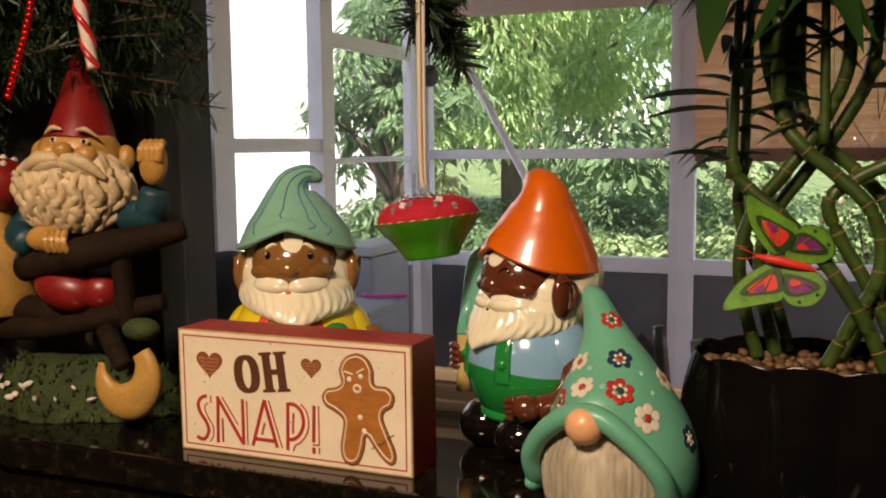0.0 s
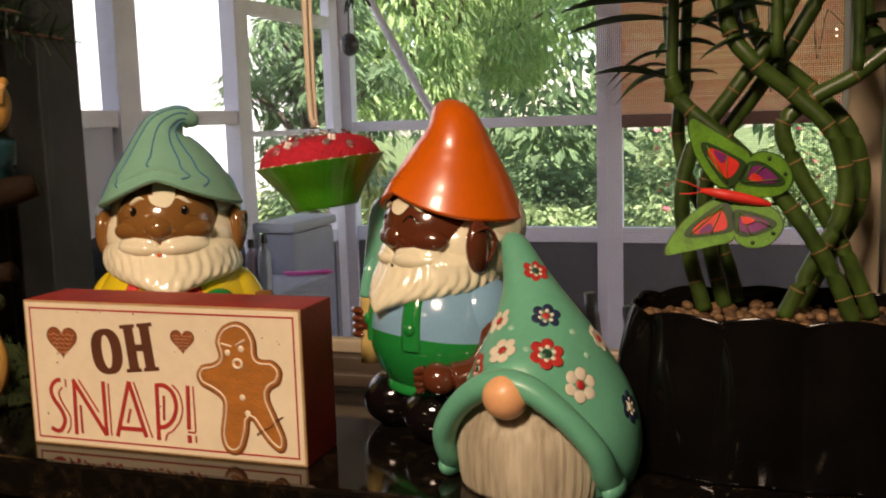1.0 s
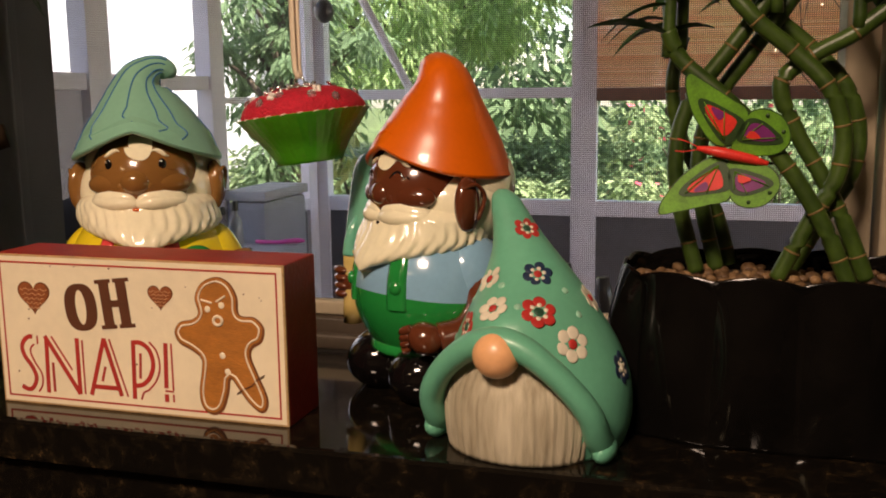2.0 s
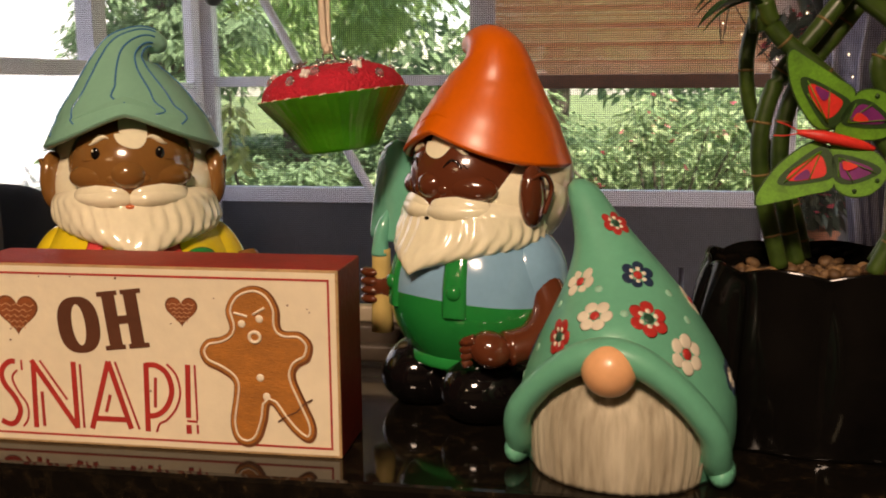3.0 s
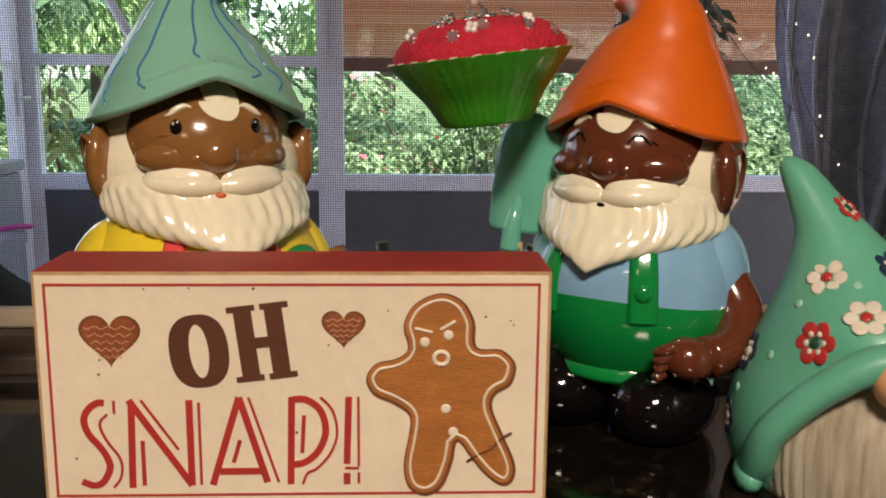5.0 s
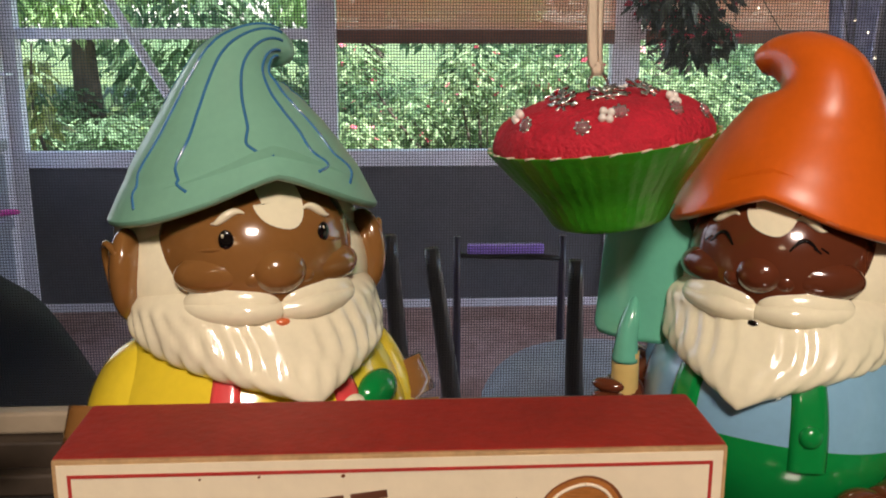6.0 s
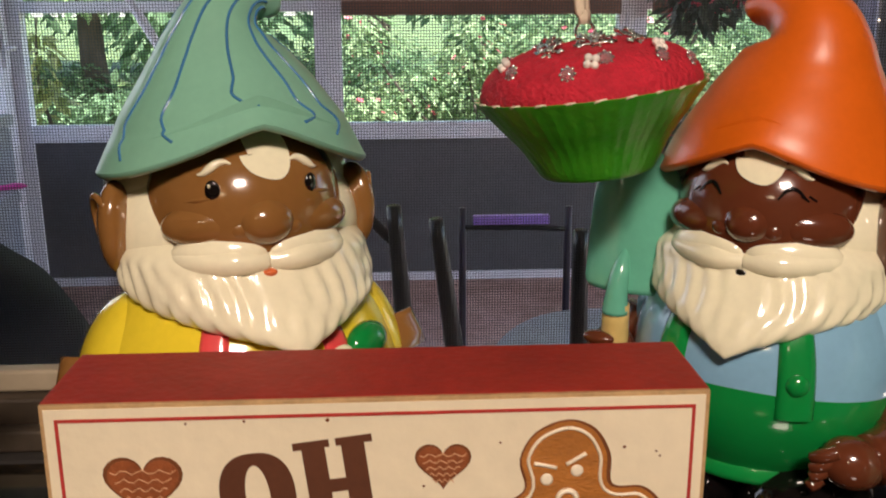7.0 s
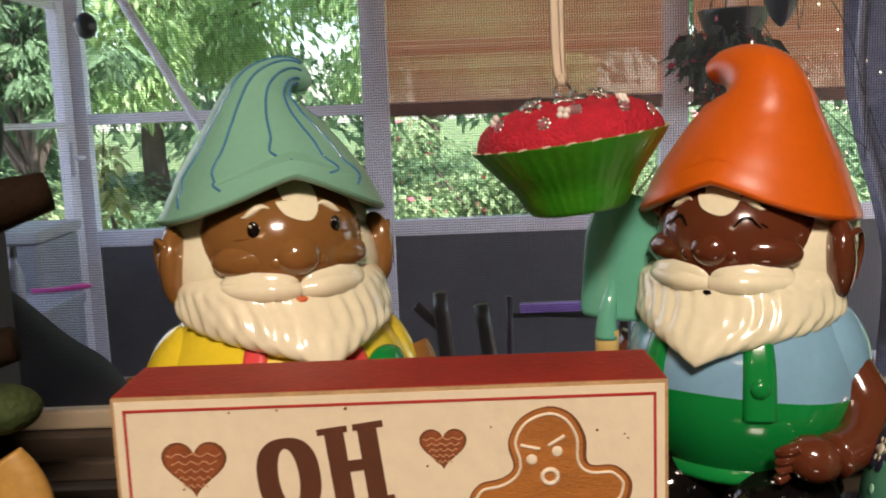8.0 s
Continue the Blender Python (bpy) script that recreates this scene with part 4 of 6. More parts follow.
part("cord", bm, BLACK_METAL, lantern)

# woven roller blinds
for x0, x1 in ((-0.59, 0.60), (0.735, 1.925)):
    blind = thing("roller_blind", "orange brown woven roller blind, half lowered", "blind", group="porch blinds")
    verts = bmesh.new()
    z = 1.285
    while z < 2.35:
        box(verts, (x0, 4.536, z), (x1, 4.540, z + 0.0098))
        z += 0.0108
    part("slats", verts, BLIND, blind, smooth=False)
    bm = bmesh.new()
    box(bm, (x0, 4.528, 1.225), (x1, 4.548, 1.283), 0.005)
    part("bottom_bar", bm, BLIND_BAR, blind, "brown wooden bottom bar")
    bm = bmesh.new()
    tube(bm, [(x0, 4.54, 2.38), (x1, 4.54, 2.38)], 0.035, n=14)
    part("roll", bm, BLIND, blind)

# ---- trees and shrubs ----
LEAF_LIGHT = leaf_mat("light_tree_leaf", (0.30, 0.44, 0.20), (0.60, 0.76, 0.37), rough=0.8, through_light=0.55)
LEAF_MID = leaf_mat("mid_tree_leaf", (0.10, 0.17, 0.09), (0.25, 0.37, 0.20), rough=0.8, through_light=0.45)
LEAF_BUSH = leaf_mat("bright_bush_leaf", (0.11, 0.19, 0.08), (0.38, 0.48, 0.25), rough=0.8)


def leaf_cloud(name, centres, n, size, material, parent, rng, droop=0.5, slim=0.28):
    """Many pointed leaves round a list of (x, y, z, radius) clumps, hanging in sprays."""
    verts, faces = [], []
    for _ in range(n):
        cx, cy, cz, r = rng.choice(centres)
        d = Vector((rng.gauss(0, 1), rng.gauss(0, 1), rng.gauss(0, 1))).normalized() * r * rng.uniform(0.35, 1.05)
        p = Vector((cx, cy, cz)) + Vector((d.x, d.y, d.z * 0.75))
        out = (Vector((d.x, d.y, 0)).normalized() if d.length > 0 else Vector((1, 0, 0)))
        t = (out * rng.uniform(0.2, 1) + Vector((rng.uniform(-.6, .6), rng.uniform(-.6, .6), -droop * rng.uniform(0.2, 1.6)))).normalized()
        s = t.cross(Vector((rng.uniform(-1, 1), rng.uniform(-1, 1), 1))).normalized()
        ln = size * rng.uniform(0.6, 1.3)
        w = ln * slim
        k = len(verts)
        verts += [tuple(p), tuple(p + t * ln * 0.45 + s * w * 0.5), tuple(p + t * ln + Vector((0, 0, -ln * 0.15))), tuple(p + t * ln * 0.45 - s * w * 0.5)]
        faces.append((k, k + 1, k + 2, k + 3))
    me = bpy.data.meshes.new(name)
    me.from_pydata(verts, [], faces)
    me.materials.append(material)
    ob = new(name, me)
    ob.parent = parent
    return ob


def tree(x, y, height, spread, leaf, n, size, seed, label, low=0.35, droop=0.9):
    rng = random.Random(seed)
    ob = thing("tree", label, "tree", pose(x, y, -0.03), group="garden trees")
    bm = bmesh.new()
    tube(bm, [(0, 0, 0), (0.1 * rng.uniform(-1, 1), 0.05, height * 0.3), (0.25 * rng.uniform(-1, 1), 0, height * 0.85)], [height * 0.035, height * 0.024, height * 0.008], n=12)
    clumps = []
    for k in range(16):
        a = rng.uniform(0, 2 * math.pi)
        z = height * rng.uniform(low, 0.95)
        rr = spread * rng.uniform(0.25, 0.95) * (1.1 - 0.5 * (z / height))
        tip = (rr * math.cos(a), rr * math.sin(a), z)
        tube(bm, [(0, 0, z * 0.6), (tip[0] * 0.5, tip[1] * 0.5, z * 0.88), tip], [height * 0.012, height * 0.008, height * 0.003], n=6)
        clumps.append((*tip, spread * rng.uniform(0.22, 0.40)))
        for _ in range(2):
            clumps.append((tip[0] + rng.uniform(-.3, .3) * spread, tip[1] + rng.uniform(-.3, .3) * spread, tip[2] + rng.uniform(-.25, .2) * spread, spread * rng.uniform(0.12, 0.25)))
    part("trunk", bm, BARK, ob)
    leaf_cloud("crown", clumps, n, size, leaf, ob, rng, droop)
    return ob


tree(-3.4, 10.5, 4.6, 2.6, LEAF_LIGHT, 46000, 0.115, 1, "broad tree with drooping light green leaves", low=0.42)
tree(-0.6, 10.0, 4.4, 2.3, LEAF_LIGHT, 42000, 0.11, 2, "broad tree with drooping light green leaves", low=0.45)
tree(-6.4, 12.0, 5.0, 2.6, LEAF_MID, 18000, 0.13, 3, "dark green garden tree", low=0.2)
tree(2.6, 11.0, 4.8, 2.6, LEAF_MID, 20000, 0.12, 5, "dark green garden tree", low=0.2)
tree(-2.85, 6.1, 2.5, 0.75, LEAF_MID, 5200, 0.10, 9, "young leafy tree beside the white house wall", low=0.25, droop=0.5)
tree(6.0, 12.0, 5.0, 2.8, LEAF_LIGHT, 16000, 0.13, 6, "broad tree with light green leaves", low=0.3)


def shrub(x, y, r, leaf, n, size, seed, label):
    rng = random.Random(seed)
    ob = thing("shrub", label, "shrub", pose(x, y, -0.03), group="garden shrubs")
    clumps = [(rng.uniform(-.6, .6) * r, rng.uniform(-.5, .5) * r, r * rng.uniform(0.25, 0.8), r * rng.uniform(0.3, 0.5)) for _ in range(9)]
    bm = bmesh.new()
    for c in clumps:
        tube(bm, [(0, 0, 0), (c[0] * 0.5, c[1] * 0.5, c[2] * 0.6), (c[0], c[1], c[2])], [0.02, 0.012, 0.005], n=6)
    part("branchwork", bm, BARK, ob)
    leaf_cloud("leaves", clumps, n, size, leaf, ob, rng, 0.2, 0.4)


for i, (x, y, r, lf, n) in enumerate(((-1.6, 8.3, 0.55, LEAF_BUSH, 1500), (-0.4, 8.0, 0.50, LEAF_BUSH, 1500), (0.9, 8.2, 0.75, LEAF_BUSH, 2600), (0.2, 9.2, 1.0, LEAF_MID, 2600),
                                      (2.2, 8.0, 1.0, LEAF_BUSH, 3000), (3.6, 8.6, 1.1, LEAF_MID, 2600), (-3.0, 8.6, 0.6, LEAF_MID, 1500), (-3.55, 6.6, 0.9, LEAF_BUSH, 2200), (5.0, 8.5, 1.1, LEAF_BUSH, 2600), (-2.2, 9.6, 1.0, LEAF_MID, 3600), (-1.0, 9.4, 0.9, LEAF_MID, 3200), (-4.2, 9.8, 1.1, LEAF_MID, 3600), (1.4, 9.6, 1.2, LEAF_MID, 4200), (2.9, 9.4, 1.2, LEAF_MID, 4200), (-5.6, 9.5, 1.1, LEAF_MID, 3000), (4.4, 9.9, 1.2, LEAF_MID, 3600), (0.1, 8.9, 0.7, LEAF_BUSH, 2400))):
    shrub(x, y, r, lf, int(n * 1.5), 0.085, 20 + i, "leafy bright green garden shrub" if lf == LEAF_BUSH else "dark green garden shrub")

# yellow-green climber behind the corner post, and a flowering bush
climber = thing("climbing_plant", "slim yellow-green climbing plant growing up outside the porch corner", "climbing plant", pose(-2.0, 4.95, -0.03))
rng = random.Random(61)
bm = bmesh.new()
tube(bm, [(0, 0, 0), (0.03, 0.02, 0.6), (-0.02, 0.0, 0.95), (0.0, 0, 1.25)], [0.014, 0.011, 0.008, 0.004], n=8)
part("stalk", bm, BARK, climber)
leaf_cloud("leaves", [(rng.uniform(-.05, .05), rng.uniform(-.05, .05), 0.45 + 0.07 * k, 0.060) for k in range(11)], 230, 0.070,
           leaf_mat("yellow_green_leaf", (0.20, 0.26, 0.07), (0.50, 0.52, 0.22)), climber, rng, 0.5, 0.55)
flower_bush = thing("flowering_shrub", "green garden shrub dotted with pink red blossoms", "shrub", pose(0.35, 7.3, -0.03), group="garden shrubs")
bush_clumps = [(rng.uniform(-1.1, 1.1), rng.uniform(-.3, .3), rng.uniform(0.35, 1.15), rng.uniform(0.2, 0.36)) for _ in range(16)]
bm = bmesh.new()
for c in bush_clumps:
    tube(bm, [(0, 0, 0), (c[0] * 0.6, c[1] * 0.5, c[2] * 0.5), c[:3]], [0.02, 0.012, 0.004], n=6)
part("branchwork", bm, BARK, flower_bush)
leaf_cloud("leaves", bush_clumps, 3600, 0.075, LEAF_BUSH, flower_bush, rng, 0.3, 0.42)
leaf_cloud("blossoms", bush_clumps, 70, 0.060, leaf_mat("rose_petal", (0.60, 0.05, 0.10), (0.85, 0.22, 0.28)), flower_bush, rng, 0.2, 0.9)

rng = random.Random(77)
woods = tagged(leaf_cloud("woods", [(rng.uniform(-24, 24), rng.uniform(15, 21), rng.uniform(0.5, 8.5), rng.uniform(1.0, 2.0)) for _ in range(150)], 80000, 0.30, LEAF_MID, None, rng, 0.6, 0.45),
               "dense green woods beyond the garden", "woods", kind="stuff")

# ---- cupcake ornament on a ribbon ----
CUP_GREEN = mat("green_cup_felt", (0.045, 0.32, 0.012), rough=0.35, vary=0.12, scale=50, bump=0.2, bscale=400, coat=0.2)
FROST = mat("crimson_knit", (0.50, 0.010, 0.028), rough=0.8, vary=0.22, scale=150, bump=0.9, bscale=520)
SILVER = mat("silver_trim", (0.75, 0.74, 0.70), rough=0.22, metal=1.0, vary=0.1, scale=80)
PEARL = mat("pearl_white", (0.86, 0.80, 0.72), rough=0.2, coat=0.5)
GEM = mat("clear_gem", (0.85, 0.85, 0.85), rough=0.03, vary=0.0, trans=0.85)
RIBBON = mat("cream_satin_ribbon", (0.72, 0.62, 0.46), rough=0.4, vary=0.1, scale=60, stretch=(8, 8, 1))

cup = thing("cupcake_ornament", "green and red felt cupcake ornament hanging on a cream ribbon", "ornament", pose(-0.2895, 0.750, 1.2505, 0, -7, 0) @ Matrix.Scale(1.04, 4))


def cup_wob(a, v):
    return 1 + 0.006 * math.sin(44 * a) * min(1, 3 * v + 0.15)


bm = bmesh.new()
lathe(bm, [(0.0195, -0.0305), (0.0218, -0.0296), (0.0280, -0.0190), (0.0360, -0.0090), (0.0428, 0.0), (0.0432, 0.0012), (0.0415, 0.0008)], 160, 30, wob=cup_wob)
part("cup", bm, CUP_GREEN, cup, "ribbed bright green cup")
bm = bmesh.new()


def frosting(u, v):
    a = 2 * math.pi * u
    r = 0.0415 * math.cos(v * math.pi / 2) ** 0.75
    z = 0.0190 * math.sin(v * math.pi / 2) ** 0.9 + 0.0008 * noise.noise(Vector((3 * math.cos(a), 3 * math.sin(a), 3 * v)))
    return Vector((r * math.cos(a), r * math.sin(a), z - 0.0005))


surface(bm, frosting, 96, 30, cap_hi=True)
part("frosting", bm, FROST, cup, "crimson knitted dome")
for k in range(26):
    a = 2 * math.pi * k / 26
    bm = bmesh.new()
    tube(bm, [(0.0425 * math.cos(a - 0.055), 0.0425 * math.sin(a - 0.055), 0.0006), (0.0434 * math.cos(a), 0.0434 * math.sin(a), 0.0012), (0.0425 * math.cos(a + 0.055), 0.0425 * math.sin(a + 0.055), 0.0012)], 0.00045, n=5)
    part("stitch", bm, RIBBON, cup)


def on_frost(ang, v, off=0.0005):
    p = frosting(ang / (2 * math.pi), v)
    n = Vector((p.x, p.y, p.z * 1.6)).normalized()
    return p + n * off, n


rng = random.Random(12)
for ang, v in ((-1.95, 0.36), (-1.57, 0.50), (-0.95, 0.42), (-2.6, 0.40), (-0.55, 0.30), (0.4, 0.4), (1.4, 0.4), (2.4, 0.4)):
    p, n = on_frost(ang, v)
    bm = bmesh.new()
    e = tuple(math.degrees(q) for q in n.to_track_quat("Z", "Y").to_euler())
    blob(bm, p, (0.0026, 0.0026, 0.0016), 0, rot=e, nu=12, nv=8)
    for k in range(8):
        t = 2 * math.pi * k / 8
        d = n.to_track_quat("Z", "Y") @ Vector((math.cos(t), math.sin(t), 0))
        blob(bm, p + d * 0.0026, (0.0007, 0.0007, 0.0007), 1, nu=6, nv=5)
    part("gem", bm, [GEM, SILVER], cup, "clear gem in a silver bezel")
for ang, v in ((-1.72, 0.47), (-0.80, 0.55), (-2.9, 0.5), (1.0, 0.6)):
    p, n = on_frost(ang, v)
    for k in range(4):
        t = 2 * math.pi * k / 4 + 0.5
        d = n.to_track_quat("Z", "Y") @ Vector((math.cos(t), math.sin(t), 0))
        bm = bmesh.new()
        blob(bm, p + d * 0.0018 + n * 0.0006, (0.0015, 0.0015, 0.0015), nu=10, nv=7)
        part("pearl", bm, PEARL, cup)
for ang, v, size in ((-1.57, 0.82, 0.0080), (-2.35, 0.70, 0.0062), (-0.75, 0.74, 0.0062), (0.6, 0.72, 0.006), (2.2, 0.72, 0.006), (-1.2, 0.95, 0.0075), (-2.7, 0.80, 0.006)):
    p, n = on_frost(ang, v, 0.0008)
    q = n.to_track_quat("Z", "Y")
    bm = bmesh.new()
    for k in range(6):
        t = math.pi * k / 3
        d = q @ Vector((math.cos(t), math.sin(t), 0))
        tube(bm, [tuple(p), tuple(p + d * size)], 0.0007, n=5, steps=2)
        for s in (-0.6, 0.6):
            d2 = q @ Vector((math.cos(t + s), math.sin(t + s), 0))
            tube(bm, [tuple(p + d * size * 0.55), tuple(p + d * size * 0.55 + d2 * size * 0.32)], 0.0006, n=5, steps=2)
    blob(bm, p + n * 0.0006, (0.0016, 0.0016, 0.0012), nu=10, nv=6)
    part("snowflake_charm", bm, SILVER, cup, "silver snowflake charm")
bm = bmesh.new()
tube(bm, [(0.0035 * math.cos(t), 0, 0.0220 + 0.0035 * math.sin(t)) for t in np.linspace(0, 2 * math.pi, 13)], 0.0006, n=6, up=(0, 1, 0))
part("hanging_ring", bm, SILVER, cup)
bm = bmesh.new()
for s in (-1, 1):
    tube(bm, [(s * 0.0004, s * 0.0008, 0.0245), (0.010 + s * 0.0014, s * 0.001, 0.12), (0.0946 + s * 0.001, s * 0.001, 0.772)], 0.0021, n=6, steps=30, flat=0.16, up=(0, 1, 0))
part("ribbon", bm, RIBBON, cup, "cream satin ribbon loop")
hook = thing("window_hook", "small brass hook under the window head", "hook")
bm = bmesh.new()
tube(bm, [(-0.290, 0.738, 2.020), (-0.290, 0.728, 2.015), (-0.290, 0.728, 2.030), (-0.290, 0.76, 2.06), (-0.290, 0.83, 2.06)], 0.003, n=8)
part("shank", bm, mat("brass", (0.6, 0.42, 0.16), 0.3, metal=1.0), hook)

# ---- black glazed planter with braided bamboo ----
PC = Vector((0.033, 0.748))
planter = thing("planter", "glossy black ceramic planter with petal-shaped fluted sides", "planter", pose(PC.x, PC.y, LEDGE))


def pot_ring(a, s):
    """Outline of the planter: a long rounded box with broad petals; s scales it."""
    c, q = math.cos(a), math.sin(a)
    k = (abs(c) ** 3.0 + abs(q) ** 3.0) ** (-1 / 3.0)
    return Vector((0.112 * k * c * s, 0.0600 * k * q * s))


def pot_wall(u, v):
    a = 2 * math.pi * u
    petal = abs(math.cos(7 * a))
    z = 0.098 * v
    belly = 0.94 + 0.10 * math.sin(math.pi * min(1, v * 0.85 + 0.1)) - 0.035 * v
    flute = 1 - 0.120 * (1 - petal) ** 1.2 * math.sin(math.pi * v) ** 0.6 - 0.030 * max(0, petal - 0.85) * 6 * (1 - v) ** 2
    p = pot_ring(a, belly * flute)
    return Vector((p.x, p.y, z + 0.0035 * (petal - 0.5) * v ** 6))


bm = bmesh.new()
surface(bm, pot_wall, 280, 40, cap_lo=True)


def pot_lip(u, v):
    a = 2 * math.pi * u
    p = pot_wall(u, 1.0)
    q = pot_ring(a, 0.90)
    t = min(1, v * 2)
    x = p.xy.lerp(q, t)
    return Vector((x.x, x.y, p.z + 0.0012 * math.sin(math.pi * t) - 0.020 * max(0, v - 0.5) * 2))


surface(bm, pot_lip, 280, 10)
part("pot", bm, mat("black_pot_glaze", (0.004, 0.0035, 0.003), rough=0.10, coat=0.0, spec=0.18, vary=0.3, scale=30, bump=0.04, bscale=60), planter)
bm = bmesh.new()
ringv = [bm.verts.new((*pot_ring(2 * math.pi * k / 48, 0.895), 0.086)) for k in range(48)]
bm.faces.new(ringv)
part("soil", bm, mat("dark_soil", (0.04, 0.022, 0.012), 0.9, vary=0.4, scale=80, bump=0.8), planter)
PEBBLE = leaf_mat("brown_pebble", (0.07, 0.035, 0.014), (0.26, 0.15, 0.065), rough=0.6, through_light=0.0)
bm = bmesh.new()
rng = random.Random(3)
for _ in range(260):
    a, s = rng.uniform(0, 2 * math.pi), math.sqrt(rng.random()) * 0.85
    p = pot_ring(a, s)
    r = rng.uniform(0.0025, 0.0055)
    blob(bm, (p.x, p.y, 0.0868 + r * 0.4), (r, r * rng.uniform(0.6, 1), r * 0.6), rot=(rng.uniform(-20, 20), rng.uniform(-20, 20), rng.uniform(0, 180)), nu=8, nv=5)
tagged(part("pebbles", bm, PEBBLE, planter, "loose brown pebbles"), kind="stuff")

STEM = mat("bamboo_green", (0.024, 0.058, 0.009), rough=0.38, vary=0.4, scale=18, color2=(0.060, 0.110, 0.016), coat=0.12, bump=0.1)
NODE = mat("bamboo_node", (0.17, 0.11, 0.035), rough=0.7, vary=0.3, scale=60)
BLEAF = leaf_mat("bamboo_leaf", (0.009, 0.034, 0.006), (0.026, 0.075, 0.012), rough=0.35, through_light=0.10)
bamboo = thing("lucky_bamboo", "braided green lucky bamboo with long dark leaves in the planter", "houseplant", pose(0, 0.014, LEDGE + 0.085))
ZB = LEDGE + 0.085


def stem(pts, r, y, sway=0.004, label=""):
    """One bamboo stem through (x, z) points with pale rings at its joints."""
    p3 = [(x, y + sway * math.sin(3.1 * i), z - ZB) for i, (x, z) in enumerate(pts)]
    bm = bmesh.new()
    tube(bm, p3, r, n=14, steps=len(pts) * 8)
    for k in range(1, len(pts)):
        f = (k - 0.4) / len(pts)
        c, d = Vector(spline(p3, f)), Vector(spline(p3, f + 0.012))
        t = (d - c).normalized() * 0.0007
        tube(bm, [tuple(c - t), tuple(c), tuple(c + t)], [r * 1.01, r * 1.08, r * 1.01], 1, n=14, steps=4)
    part("stem", bm, [STEM, NODE], bamboo, label)


R0 = 0.0051
stem([(-0.026, 1.150), (-0.037, 1.190), (-0.041, 1.225), (-0.033, 1.258), (-0.010, 1.290), (0.014, 1.325), (0.030, 1.365), (0.030, 1.42)], R0, 0.752)
stem([(-0.014, 1.150), (-0.024, 1.190), (-0.027, 1.225), (-0.018, 1.258), (0.004, 1.290), (0.028, 1.325), (0.046, 1.365), (0.050, 1.43)], R0, 0.766)
stem([(-0.006, 1.150), (-0.012, 1.175), (-0.022, 1.20), (-0.040, 1.235), (-0.046, 1.27), (-0.040, 1.30)], R0 * 0.9, 0.785)
stem([(0.022, 1.150), (0.039, 1.185), (0.053, 1.212), (0.056, 1.238), (0.047, 1.265), (0.025, 1.288), (0.002, 1.308), (-0.014, 1.335), (-0.016, 1.40)], R0, 0.738)
stem([(0.032, 1.150), (0.050, 1.185), (0.065, 1.212), (0.068, 1.240), (0.058, 1.268), (0.036, 1.292), (0.012, 1.314), (-0.002, 1.345), (-0.004, 1.42)], R0, 0.772)
stem([(0.062, 1.150), (0.048, 1.182), (0.030, 1.212), (0.008, 1.240), (-0.014, 1.262), (-0.038, 1.283), (-0.046, 1.30)], R0, 0.728, 0.002)
stem([(0.074, 1.150), (0.062, 1.180), (0.046, 1.212), (0.030, 1.240), (0.020, 1.268), (0.038, 1.285), (0.064, 1.300), (0.088, 1.328), (0.098, 1.40)], R0, 0.748)
stem([(0.098, 1.150), (0.104, 1.20), (0.098, 1.25), (0.100, 1.31), (0.112, 1.40)], R0, 0.775)
stem([(0.112, 1.150), (0.118, 1.20), (0.112, 1.26), (0.088, 1.30), (0.066, 1.335), (0.062, 1.41)], R0, 0.755)


def long_leaf(p, d, ln, w, droop, name="leaf"):
    """A long pointed leaf from p along d, folded along its middle and drooping."""
    d = Vector(d).normalized()
    s = d.cross(Vector((0, 0, 1))).normalized()
    bm = bmesh.new()
    rows = []
    for k in range(9):
        t = k / 8
        c = Vector(p) + d * ln * t + Vector((0, 0, -droop * ln * t * t))
        hw = w * (math.sin(math.pi * min(1, t * 0.93 + 0.07)) ** 0.8) * 0.5
        rows.append([bm.verts.new(c + s * hw + Vector((0, 0, hw * 0.5))), bm.verts.new(c), bm.verts.new(c - s * hw + Vector((0, 0, hw * 0.5)))])
    for k in range(8):
        for i in range(2):
            bm.faces.new((rows[k][i], rows[k][i + 1], rows[k + 1][i + 1], rows[k + 1][i]))
    part(name, bm, BLEAF, bamboo)


rng = random.Random(8)
SPROUTS = [(-0.046, 0.752, 1.285, 1.345), (-0.040, 0.760, 1.29, 1.50), (-0.046, 0.730, 1.285, 1.46), (-0.016, 0.742, 1.37, 1.50), (0.016, 0.745, 1.31, 1.45), (0.030, 0.752, 1.40, 1.52), (0.050, 0.766, 1.40, 1.52), (0.062, 0.745, 1.30, 1.40), (0.090, 0.75, 1.32, 1.46), (-0.004, 0.772, 1.40, 1.5), (0.062, 0.755, 1.39, 1.5), (0.112, 0.775, 1.38, 1.5)]
for x, y, z0, z1 in SPROUTS:
    bm = bmesh.new()
    lean = rng.uniform(-0.010, 0.010)
    tube(bm, [(x, y, z0 - ZB), (x + lean * 0.4, y, (z0 + z1) / 2 - ZB), (x + lean, y, z1 - ZB)], [0.0040, 0.0034, 0.0024], n=10)
    part("sprout", bm, STEM, bamboo)
    n = int((z1 - z0) / 0.016)
    for k in range(n):
        t = (k + 0.7) / n
        a = rng.uniform(0, 2 * math.pi) if k % 2 else rng.choice((0.2, 2.9, 3.6, 5.9))
        ln = rng.uniform(0.030, 0.060) if t < 0.6 else rng.uniform(0.05, 0.095)
        long_leaf((x + lean * t, y, z0 + (z1 - z0) * t - ZB), (math.cos(a), math.sin(a) * 0.8, rng.uniform(0.1, 0.6)), ln, rng.uniform(0.009, 0.016), rng.uniform(0.2, 0.8))
